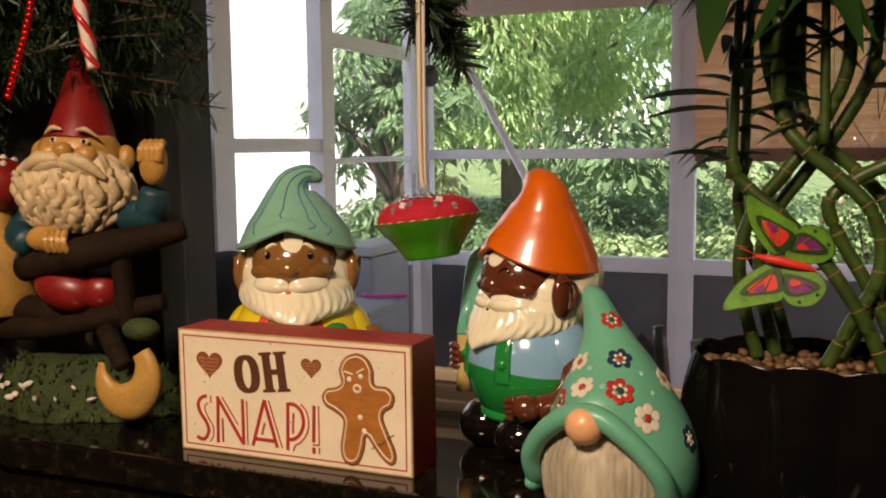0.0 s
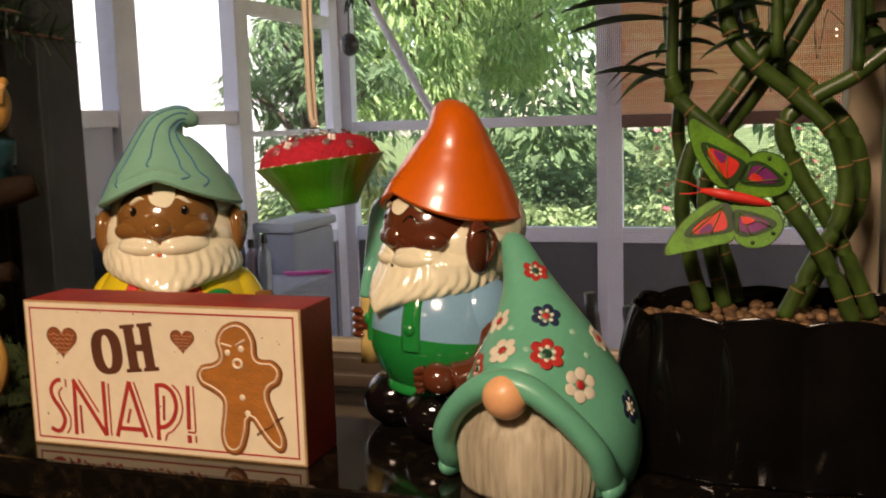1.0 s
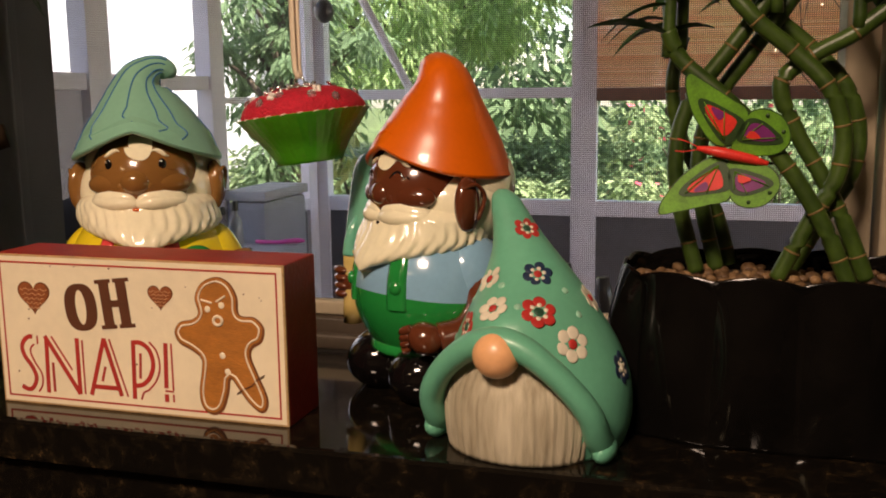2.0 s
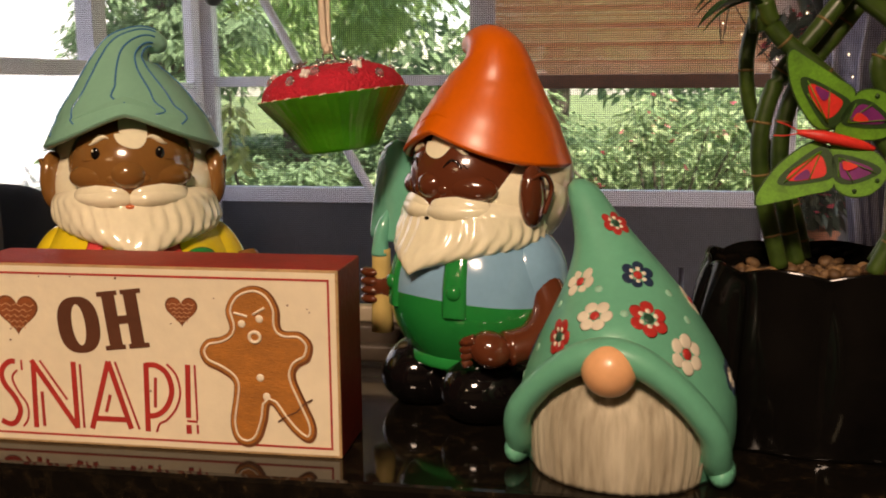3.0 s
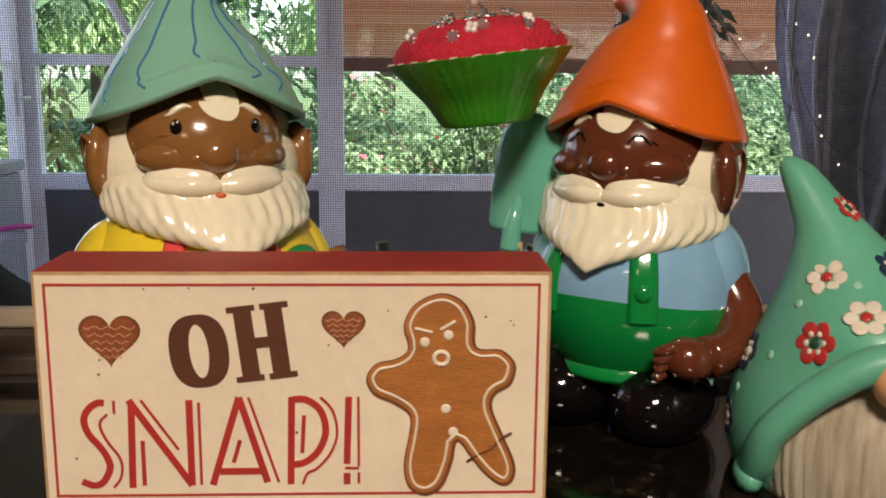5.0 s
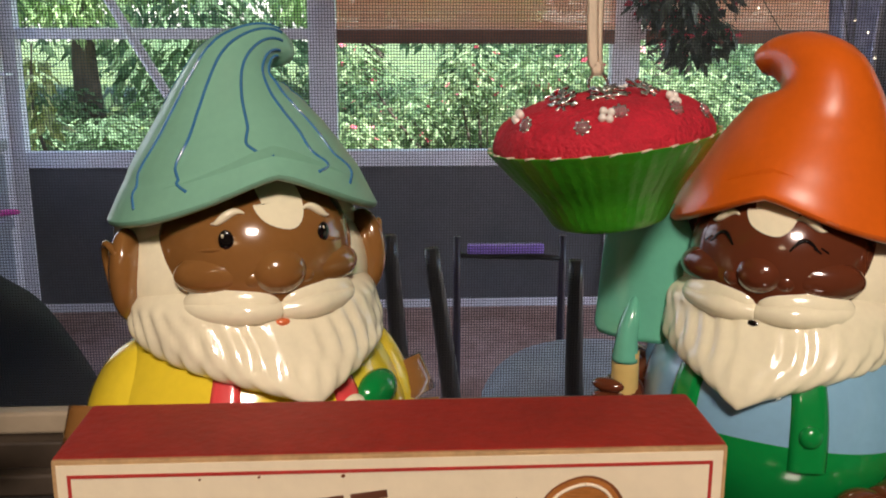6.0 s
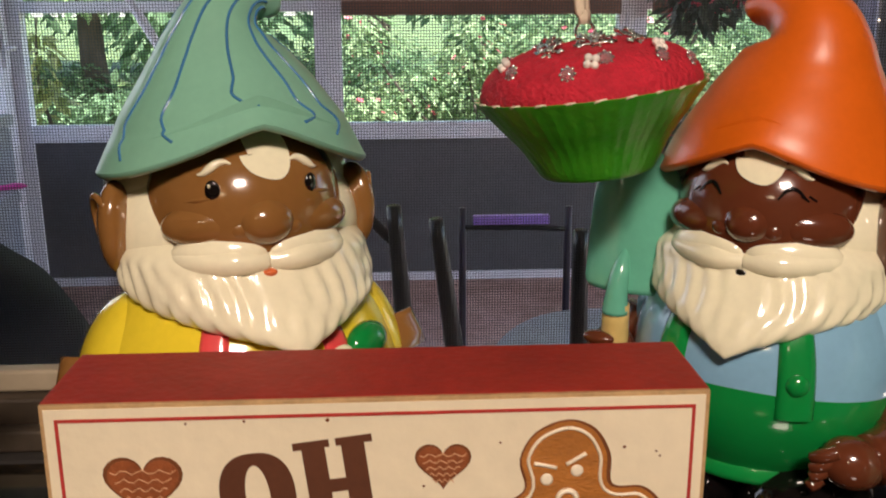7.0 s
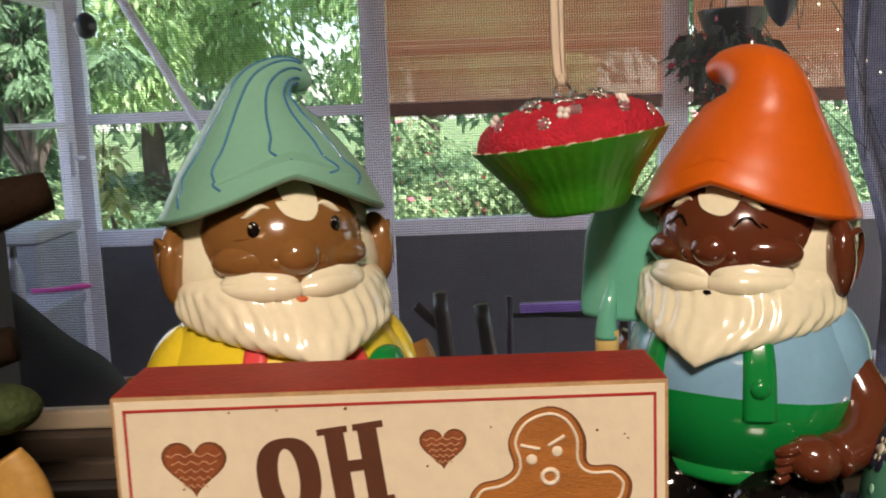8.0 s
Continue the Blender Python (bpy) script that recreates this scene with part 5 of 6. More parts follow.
# two long leaves that reach out over the ledge, and the broad ones above
long_leaf((-0.048, 0.735, 1.345 - ZB), (-1, -0.1, 0.15), 0.068, 0.017, 0.18)
long_leaf((-0.048, 0.735, 1.335 - ZB), (-1, -0.15, 0.10), 0.064, 0.015, 0.20)
long_leaf((-0.044, 0.735, 1.305 - ZB), (-1, -0.1, 0.5), 0.045, 0.007, 0.75)
long_leaf((-0.044, 0.735, 1.300 - ZB), (-1, -0.4, 0.3), 0.040, 0.006, 0.7)
for k in range(9):
    long_leaf((-0.015 - 0.006 * (k % 3), 0.735 + 0.004 * k, 1.475 - ZB - 0.010 * k), (-1.0 + 0.16 * k, -0.3 + 0.06 * k, -0.35 - 0.05 * k), 0.065, 0.034, 0.25)
for k in range(14):
    long_leaf((-0.055 + 0.012 * k, 0.73 + 0.02 * math.sin(k), 1.44 - ZB + 0.01 * (k % 3)), (math.sin(2.3 * k), -0.5 * abs(math.cos(k)), -0.2), 0.09, 0.026, 0.5)

# ---- butterfly clip on the bamboo ----
BG = mat("butterfly_green", (0.105, 0.28, 0.016), rough=0.55, vary=0.35, scale=90)
BK = mat("butterfly_dark", (0.018, 0.055, 0.008), rough=0.5, vary=0.3, scale=120)
BR = mat("butterfly_red", (0.72, 0.035, 0.025), rough=0.45, vary=0.15, scale=90)
BP = mat("butterfly_purple", (0.19, 0.020, 0.15), rough=0.45, vary=0.15, scale=90)
fly = thing("butterfly_clip", "green, red and purple feather butterfly clipped to the bamboo", "decoration", pose(-0.006, 0.738, 1.227, 0, 10, 0) @ Matrix.Diagonal((0.88, 1, 0.95, 1)))
bm = bmesh.new()
tube(bm, [(-0.024, -0.004, 0), (-0.010, -0.006, 0), (0.012, -0.004, -0.001), (0.023, -0.002, -0.002)], [0.0014, 0.0034, 0.0030, 0.0014], n=12, steps=18)
part("body", bm, BR, fly, "red body")
bm = bmesh.new()
for s in (-1, 1):
    tube(bm, [(-0.023, -0.004, s * 0.0005), (-0.031, -0.007, s * 0.003), (-0.038, -0.007, s * 0.004)], 0.0004, n=5)
part("feelers", bm, BR, fly)
bm = bmesh.new()
tube(bm, [(0.020, 0, -0.002), (0.028, 0.010, -0.002), (0.022, 0.024, -0.004)], 0.0010, n=6)
part("clip", bm, SILVER, fly)
FORE = [(-0.012, 0.003), (-0.030, 0.018), (-0.040, 0.036), (-0.040, 0.045), (-0.030, 0.042), (-0.010, 0.034), (0.004, 0.027), (0.003, 0.010)]
HIND = [(-0.003, 0.003), (0.002, 0.016), (0.004, 0.027), (0.014, 0.031), (0.027, 0.027), (0.034, 0.015), (0.028, 0.005), (0.012, 0.001)]
IFORE = [(-0.008, 0.008), (-0.024, 0.022), (-0.026, 0.029), (-0.012, 0.026), (0.000, 0.020)]
IHIND = [(0.003, 0.010), (0.005, 0.021), (0.014, 0.022), (0.026, 0.015), (0.022, 0.011)]


def wing(outline, inside, sign_, purple):
    def shape(o, k, off):
        c = np.mean(np.array(o), axis=0)
        pts = curve_points([tuple(c + (np.array(q) - c) * k) for q in o], 40)
        return [(x, z * sign_, -0.002 - 0.22 * abs(z) * (0.55 if sign_ > 0 else 0.85) - off) for x, z in pts]

    def fan(name, pts, material, parent):
        bm = bmesh.new()
        lo = [bm.verts.new((x, y + 0.0004, z)) for x, z, y in pts]
        hi = [bm.verts.new((x, y, z)) for x, z, y in pts]
        bm.faces.new(hi), bm.faces.new(lo)
        for i in range(len(pts)):
            j = (i + 1) % len(pts)
            bm.faces.new((hi[i], hi[j], lo[j], lo[i]))
        return part(name, bm, material, parent, smooth=False)
    w = fan("wing", shape(outline, 1.0, 0.0), BK, fly)
    tagged(w, "green wing edged in black")
    fan("wing_field", shape(outline, 0.95, 0.0006), BG, w)
    fan("wing_shadow_patch", shape(inside, 1.22, 0.0010), BK, w)
    fan("wing_patch", shape(inside, 0.82, 0.0014), BR if outline is FORE else BP, w)
    if outline is FORE:
        fan("wing_band", [(x - 0.002, z + sign_ * purple, y - 0.0008) for x, z, y in shape(inside, 0.34, 0.0014)], BP, w)
    else:
        fan("wing_band", [(x - 0.004, z - sign_ * 0.002, y - 0.0008) for x, z, y in shape(inside, 0.36, 0.0014)], BR, w)
    bm = bmesh.new()
    root = inside[0]
    for q in (1, 2, 3):
        a, b = root, inside[min(q, len(inside) - 1)]
        y = lambda z: -0.002 - 0.22 * abs(z) * (0.55 if sign_ > 0 else 0.85) - 0.0022
        tube(bm, [(a[0], y(a[1]), a[1] * sign_), (b[0], y(b[1]), b[1] * sign_)], 0.0003, n=4, steps=2)
    tagged(part("wing_veins", bm, BG, w), kind="stuff")
    if outline is HIND:
        bm = bmesh.new()
        for x, z in ((0.016, 0.027), (0.028, 0.019)):
            blob(bm, (x, -0.0030 - 0.22 * z * (0.55 if sign_ > 0 else 0.85), z * sign_), (0.0014, 0.0008, 0.0014), nu=10, nv=6)
        part("wing_spots", bm, BK, w)


for s in (1, -1):
    wing(FORE, IFORE, s, 0.003)
    wing(HIND, IHIND, s, -0.001)

# ---- pine garland tuft at the top of the window, small tree in the corner ----
NEEDLE = leaf_mat("pine_needle", (0.005, 0.016, 0.005), (0.018, 0.048, 0.013), rough=0.5, through_light=0.05)
TWIG = mat("twig_brown", (0.06, 0.035, 0.02), 0.8, vary=0.3, scale=60)


def needles(name, twigs, per_metre, ln, parent, seed):
    """Flat pointed needles standing off a list of twigs (start, end)."""
    rng = random.Random(seed)
    verts, faces = [], []
    for a, b in twigs:
        a, b = Vector(a), Vector(b)
        t = (b - a).normalized()
        for _ in range(int((b - a).length * per_metre)):
            p = a.lerp(b, rng.random())
            d = Vector((rng.gauss(0, 1), rng.gauss(0, 1), rng.gauss(0, 1)))
            d = ((d - t * d.dot(t)).normalized() + t * rng.uniform(0.2, 1.0)).normalized()
            s = d.cross(Vector((rng.gauss(0, 1), rng.gauss(0, 1), rng.gauss(0, 1)))).normalized()
            l, w, k = ln * rng.uniform(0.6, 1.2), 0.0011, len(verts)
            verts += [tuple(p + s * w), tuple(p - s * w), tuple(p + d * l - s * w * 0.6), tuple(p + d * l + s * w * 0.6)]
            faces.append((k, k + 1, k + 2, k + 3))
    me = bpy.data.meshes.new(name)
    me.from_pydata(verts, [], faces)
    me.materials.append(NEEDLE)
    ob = new(name, me)
    ob.parent = parent
    return tagged(ob, "dark green artificial needles", kind="stuff")


garland = thing("pine_garland", "dark green artificial pine garland hanging across the window top", "garland")
rng = random.Random(5)
tw = []
for k in range(15):
    a = rng.uniform(0, 2 * math.pi)
    z = 1.535 - 0.0085 * k
    tw.append(((-0.297, 0.79, z), (-0.297 + 0.024 * math.cos(a), 0.79 + 0.03 * math.sin(a), z - rng.uniform(0.02, 0.05))))
tw += [((-0.297, 0.79, 1.55), (-0.297, 0.79, 1.408))] + [((-0.62 + 0.1 * k, 0.79, 1.56 + 0.02 * math.sin(k)), (-0.50 + 0.1 * k, 0.79, 1.56 + 0.02 * math.sin(k + 1))) for k in range(8)]
needles("needles", tw, 2600, 0.026, garland, 6)
bm = bmesh.new()
for a, b in tw:
    tube(bm, [a, b], 0.0012, n=5, steps=2)
part("wire_stem", bm, TWIG, garland)

xmas = thing("christmas_tree", "small dark artificial Christmas tree with red tinsel on the ledge", "christmas tree", pose(-0.835, 0.755, LEDGE))
tw = []
for k in range(130):
    z = 0.10 + 0.62 * (k / 130)
    a = k * 2.4
    ln = 0.24 * (1 - 0.55 * k / 130) * rng.uniform(0.75, 1.05)
    ex, ey = ln * math.cos(a), ln * math.sin(a) * (0.30 if math.sin(a) > 0 else 0.75)
    if z < 0.30 and ex > 0.02:
        ex *= 0.3
    tw.append(((0, 0, z), (ex, min(ey, 0.055), z + rng.uniform(-0.02, 0.03))))
for k in range(26):
    z = 0.31 + 0.0085 * k
    tw.append(((0.06, -0.02, z + 0.02), (0.25 + 0.075 * abs(math.sin(1.9 * k)), 0.030 - 0.045 * abs(math.sin(2.7 * k)), z + 0.03 * math.sin(5 * k))))
needles("needles", tw, 900, 0.028, xmas, 7)
bm = bmesh.new()
tube(bm, [(0, 0, 0), (0, 0, 0.74)], [0.016, 0.006], n=10)
for a, b in tw:
    tube(bm, [a, b], 0.0016, n=4, steps=2)
part("trunk", bm, TWIG, xmas)
bm = bmesh.new()
lathe(bm, [(0.07, 0.0), (0.075, 0.01), (0.05, 0.03), (0.02, 0.04)], 32)
part("stand", bm, BLACK_METAL, xmas)
TINSEL = mat("red_tinsel", (0.65, 0.015, 0.012), rough=0.18, metal=0.7, vary=0.3, scale=90)
tinsel = thing("tinsel_strand", "shiny red bead tinsel strand on the Christmas tree", "tinsel")
for k in range(26):
    t = k / 25
    bm = bmesh.new()
    blob(bm, (-0.608 - 0.055 * t + 0.006 * math.sin(4 * t), 0.655 + 0.02 * t, 1.48 - 0.12 * t), (0.0036, 0.0036, 0.0036), nu=10, nv=7)
    part("bead", bm, TINSEL, tinsel)
ball = thing("red_bauble", "shiny red glass bauble on the Christmas tree", "bauble")
bm = bmesh.new()
blob(bm, (-0.702, 0.66, 1.385), (0.026, 0.026, 0.028), nu=32, nv=20)
part("globe", bm, mat("red_bauble_glass", (0.45, 0.010, 0.010), 0.08, coat=0.8), ball)
bm = bmesh.new()
lathe(bm, [(0.005, 0), (0.005, 0.006), (0.003, 0.008)], 16, c=(-0.702, 0.66, 1.412))
part("cap", bm, SILVER, ball)
stick = thing("wooden_stick", "thin pale wooden stick standing beside the Christmas tree", "stick")
bm = bmesh.new()
tube(bm, [(-0.710, 0.805, LEDGE), (-0.708, 0.803, 1.3), (-0.702, 0.800, 1.56)], [0.004, 0.0036, 0.003], n=10)
part("rod", bm, mat("pale_wood", (0.50, 0.38, 0.22), 0.6, vary=0.2, scale=30, stretch=(5, 5, 0.5)), stick)
cane = thing("candy_cane", "red and white striped candy cane on the Christmas tree", "candy cane")
CANE_W, CANE_R = mat("candy_white", (0.75, 0.62, 0.52), 0.25, coat=0.4), mat("candy_red", (0.50, 0.02, 0.02), 0.25, coat=0.4)
line = [(x + 0.045, 0.69, z) for x, z in ((-0.668, 1.49), (-0.660, 1.505), (-0.648, 1.50), (-0.644, 1.475), (-0.637, 1.430), (-0.627, 1.382))]
bm = bmesh.new()
tube(bm, line, 0.0052, n=14, steps=50)
part("rod", bm, CANE_W, cane)
bm = bmesh.new()
for h in range(2):
    pts = []
    for k in range(61):
        c = Vector(spline(line, k / 60))
        t = (Vector(spline(line, k / 60 + 0.01)) - Vector(spline(line, k / 60 - 0.01))).normalized()
        a = Vector((0, 1, 0))
        b = a.cross(t)
        w = k * 0.45 + math.pi * h
        pts.append(tuple(c + (a * math.cos(w) + b * math.sin(w)) * 0.0044))
    tube(bm, pts, 0.0029, n=8, steps=120)
part("stripe", bm, CANE_R, cane)

# ---- seated gnome statue on a log cart with a grassy base ----
def gnome_in_red_hat():
    cols = [mat("old_red_paint", (0.22, 0.012, 0.010), 0.35, vary=0.2, scale=40, bump=0.1),
            mat("old_ivory_paint", (0.60, 0.46, 0.26), 0.5, vary=0.2, scale=50, bump=0.3, bscale=200),
            mat("old_skin_paint", (0.48, 0.25, 0.055), 0.4, vary=0.2, scale=40),
            mat("old_teal_paint", (0.007, 0.050, 0.062), 0.5, vary=0.3, scale=40),
            mat("old_bark_paint", (0.018, 0.010, 0.005), 0.8, spec=0.12, vary=0.4, scale=40, bump=0.6),
            mat("painted_grass", (0.028, 0.046, 0.008), 0.8, vary=0.5, scale=60, bump=1.0, bscale=300),
            mat("old_straw_paint", (0.46, 0.26, 0.06), 0.45, vary=0.2, scale=40),
            mat("old_white_dot", (0.65, 0.60, 0.50), 0.5)]
    bm = bmesh.new()

    def mound(u, v):
        a = 2 * math.pi * u
        r = (1 + 0.08 * math.sin(3 * a + 1) + 0.05 * math.sin(7 * a)) * math.cos(v * math.pi / 2) ** 0.45
        z = 0.055 * math.sin(v * math.pi / 2) ** 1.2
        k = 0.003 * noise.noise(Vector((9 * math.cos(a), 9 * math.sin(a), 7 * v)))
        return Vector((0.098 * r * math.cos(a) - 0.025, 0.056 * r * math.sin(a) + k, max(0, z + k)))
    surface(bm, mound, 96, 24, 5, cap_lo=True, cap_hi=True)
    rng = random.Random(31)
    for _ in range(420):
        u, v = rng.random(), rng.uniform(0.0, 0.8)
        p = mound(u, v)
        d = Vector((rng.uniform(-.4, .4), rng.uniform(-.6, .1), 1)).normalized() * rng.uniform(0.004, 0.010)
        tube(bm, [tuple(p), tuple(p + d)], [0.0012, 0.0003], 5, n=4, steps=2)
    for k in range(15):
        p = mound(0.53 + 0.031 * k, 0.34 + 0.09 * math.sin(2.3 * k))
        for j in range(rng.randint(1, 2)):
            blob(bm, p + Vector((0.006 * j, -0.004, 0.003 + 0.003 * j)), (rng.uniform(0.0030, 0.0060), 0.0014, rng.uniform(0.0018, 0.0032)), 7, rot=(25, rng.uniform(-50, 30), 40 * k), nu=9, nv=5)
    # log cart, wheel and pedals
    tube(bm, [(-0.060, -0.030, 0.140), (0.02, -0.040, 0.158), (0.062, -0.022, 0.168), (0.100, -0.002, 0.1775)], [0.013, 0.016, 0.014, 0.009], 4, n=14)
    tube(bm, [(0.046, -0.030, 0.172), (0.050, -0.030, 0.130), (0.052, -0.028, 0.090)], [0.010, 0.009, 0.010], 4, n=12)
    tube(bm, [(-0.14, 0.0, 0.10), (-0.05, -0.010, 0.095), (0.03, -0.020, 0.100), (0.085, -0.020, 0.112)], [0.012, 0.015, 0.012, 0.008], 4, n=14)
    tube(bm, [(-0.12, 0.0, 0.075), (-0.03, -0.035, 0.085), (0.05, -0.030, 0.100)], [0.014, 0.010, 0.010], 4, n=12)
    arc = [(0.076 + 0.024 * math.cos(t), -0.068, 0.058 + 0.027 * math.sin(t)) for t in np.linspace(2.9, 7.0, 14)]
    tube(bm, arc, [0.0030, 0.0105, 0.0160, 0.0165, 0.0135, 0.0090], 6, n=16, steps=60, flat=0.55, up=(0, 1, 0))
    blob(bm, (0.094, -0.066, 0.096), (0.017, 0.014, 0.010), 5)
    tube(bm, [(0.030, -0.030, 0.085), (0.060, -0.060, 0.078), (0.076, -0.068, 0.062)], [0.010, 0.009, 0.008], 4, n=12)
    lathe(bm, [(0.036, 0), (0.041, 0.02), (0.041, 0.05), (0.036, 0.070)], 28, mi=6, c=(-0.118, 0.0, 0.090))
    # seat, legs, coat, arms
    blob(bm, (-0.030, 0.012, 0.150), (0.045, 0.036, 0.050), 3, nu=32, nv=20)
    blob(bm, (-0.015, -0.022, 0.122), (0.036, 0.026, 0.023), 0, rot=(0, 12, 0), nu=32, nv=18)
    blob(bm, (0.018, -0.016, 0.120), (0.022, 0.022, 0.020), 0)
    for x, z, e in ((-0.060, 0.142, 20), (0.022, 0.146, -25), (-0.038, 0.138, -10)):
        blob(bm, (x, -0.020, z), (0.020, 0.012, 0.014), 3, rot=(0, e, 0))
    tube(bm, [(-0.062, 0.0, 0.190), (-0.070, -0.020, 0.172), (-0.045, -0.040, 0.165)], [0.017, 0.016, 0.012], 3, n=14)
    blob(bm, (-0.022, -0.044, 0.170), (0.020, 0.011, 0.012), 2)
    for k in range(4):
        tube(bm, [(-0.014 + 0.0065 * k, -0.050, 0.178), (-0.012 + 0.0065 * k, -0.056, 0.168), (-0.010 + 0.0065 * k, -0.052, 0.160)], 0.0036, 2, n=8)
    tube(bm, [(0.030, 0.004, 0.190), (0.062, -0.004, 0.188), (0.072, -0.006, 0.214)], [0.017, 0.016, 0.013], 3, n=14)
    blob(bm, (0.074, -0.010, 0.238), (0.0135, 0.0100, 0.020), 2, rot=(0, 8, 0))
    for k in range(4):
        tube(bm, [(0.0655 + 0.0060 * k, -0.016, 0.240), (0.0660 + 0.0060 * k, -0.015, 0.252), (0.0660 + 0.0058 * k, -0.008, 0.2575)], [0.0040, 0.0042, 0.0036], 2, n=10)
    # head, beard and hat
    first = len(bm.verts)
    blob(bm, (-0.018, 0.000, 0.250), (0.040, 0.036, 0.033), 2, nu=36, nv=24)
    for s in (-1, 1):
        blob(bm, (-0.018 + s * 0.042, 0.004, 0.252), (0.010, 0.007, 0.013), 2)
        blob(bm, (-0.014 + s * 0.017, -0.033, 0.246), (0.011, 0.008, 0.009), 2)
        blob(bm, (-0.014 + s * 0.015, -0.0325, 0.258), (0.0042, 0.003, 0.0030), 7)
        blob(bm, (-0.014 + s * 0.015, -0.0352, 0.258), (0.0018, 0.0012, 0.0020), 4)
        tube(bm, [(-0.014, -0.043, 0.236), (-0.014 + s * 0.016, -0.042, 0.234), (-0.014 + s * 0.034, -0.034, 0.226)], [0.006, 0.008, 0.003], 1, n=12)
    blob(bm, (-0.014, -0.042, 0.247), (0.009, 0.009, 0.008), 2)
    blob(bm, (-0.014, -0.039, 0.228), (0.010, 0.005, 0.003), 0)

    def beard(u, v):
        a, p = 2 * math.pi * u - math.pi, math.pi * (0.001 + 0.998 * v)
        z = -math.cos(p)
        k = math.sin(p) ** 0.7 * (1 + 0.05 * math.sin(13 * a + 4 * math.sin(3 * z)) + 0.03 * math.sin(29 * a + 9 * z))
        k *= 1 - 0.14 * max(0, -z)
        return Vector((-0.015 + 0.054 * k * math.sin(a), -0.010 - 0.036 * k * math.cos(a), 0.216 + 0.041 * z))
    surface(bm, beard, 120, 30, 1, cap_lo=True, cap_hi=True)
    # wavy locks, each from the cheek down to its tip
    for k in range(39):
        u = 0.5 + 0.32 * ((k % 13) - 6) / 6 + 0.012 * (k // 13)
        v0, v1 = ((0.66, 0.30), (0.50, 0.16), (0.36, 0.05))[k // 13]
        pts = []
        for j in range(8):
            w = j / 7
            q = beard(u + 0.018 * math.sin(9 * w + k) * (0.4 + w), v0 + (v1 - v0) * w)
            pts.append((q.x, q.y + 0.0012, q.z))
        tube(bm, pts, [0.0026, 0.0052, 0.0050, 0.0016], 1, n=10, steps=18)
    for s in (-1, 1):
        tube(bm, [(-0.014 + s * 0.007, -0.0370, 0.2675), (-0.014 + s * 0.016, -0.0365, 0.2690), (-0.014 + s * 0.026, -0.030, 0.2635)], [0.0012, 0.0024, 0.0010], 1, n=8)
        tube(bm, [(-0.014 + s * 0.002, -0.045, 0.238), (-0.014 + s * 0.020, -0.0455, 0.237), (-0.014 + s * 0.042, -0.036, 0.224)], [0.005, 0.0068, 0.0022], 1, n=14)
    bm.verts.ensure_lookup_table()
    # the head looks up and aside
    tilt, pivot = Euler((radians(-13), radians(4), radians(12))).to_matrix(), Vector((-0.018, 0.004, 0.235))
    for vert in bm.verts[first:]:
        vert.co = pivot + tilt @ (vert.co - pivot) - Vector((0, 0, 0.006))
    hat = make_hat([(0.256, 0.0340, -0.002), (0.272, 0.0300, -0.002), (0.292, 0.0235, 0.001), (0.312, 0.0165, 0.005), (0.330, 0.0098, 0.009), (0.343, 0.0062, 0.012), (0.349, 0.001, 0.013)], (-1.0, 0.0), lambda a: 0.0)
    surface(bm, lambda u, v: pivot + tilt @ (hat(2 * math.pi * u, v) + Vector((-0.021, 0.000, 0)) - pivot), 48, 30, 0, cap_lo=True, cap_hi=True)
    # toadstool beside the cart
    blob(bm, (-0.106, -0.008, 0.218), (0.032, 0.030, 0.027), 0, nu=28, nv=16)
    lathe(bm, [(0.018, 0), (0.014, 0.025), (0.013, 0.058)], 20, mi=6, c=(-0.108, -0.008, 0.155))
    for k in range(14):
        a, b = 2.399 * k, 0.25 + 0.09 * k
        q = Vector((-0.106, -0.008, 0.218)) + Vector((0.032 * math.sin(b) * math.cos(a), 0.030 * math.sin(b) * math.sin(a), 0.027 * math.cos(b)))
        blob(bm, q, (0.0036, 0.0036, 0.0034), 7, nu=8, nv=5)
    ob = finish("gnome_statue", bm, cols)
    ob.matrix_world = pose(-0.627, 0.733, LEDGE, 0, 0, 4)
    tagged(ob, "painted resin gnome in red hat seated on log cart above grass", "garden gnome")


gnome_in_red_hat()

# ---- things on the porch ----
rack = thing("folding_rack", "black folding camp frame standing on the porch", "folding frame")
for x0, x1, zt in ((-0.375, -0.345, 0.86), (-0.285, -0.235, 0.83), (0.030, 0.045, 0.80)):
    b2 = bmesh.new()
    tube(b2, [(x1 + 0.04, 2.46, 0.035), (x1, 2.42, 0.45), (x0, 2.38, zt)], [0.020, 0.022, 0.016], n=10)
    part("upright", b2, BLACK_METAL, rack)
b2 = bmesh.new()
tube(b2, [(-0.43, 2.40, 0.83), (-0.36, 2.40, 0.76)], 0.012, n=8)
part("brace", b2, BLACK_METAL, rack)
b2 = bmesh.new()
tube(b2, [(-0.36, 2.44, 0.30), (0.06, 2.44, 0.30)], 0.011, n=8)
part("crossbar", b2, BLACK_METAL, rack)
stand = thing("violet_lit_stand", "dark metal stand with violet light coloured into its top bar", "stand")
for x in (-0.185, 0.115):
    b2 = bmesh.new()
    tube(b2, [(x, 3.0, 0.035), (x, 3.0, 0.72)], 0.011, n=8)
    part("leg", b2, mat("dark_violet_metal", (0.020, 0.012, 0.035), 0.4), stand)
b2 = bmesh.new()
box(b2, (-0.155, 2.985, 0.672), (0.060, 3.015, 0.698), 0.004)
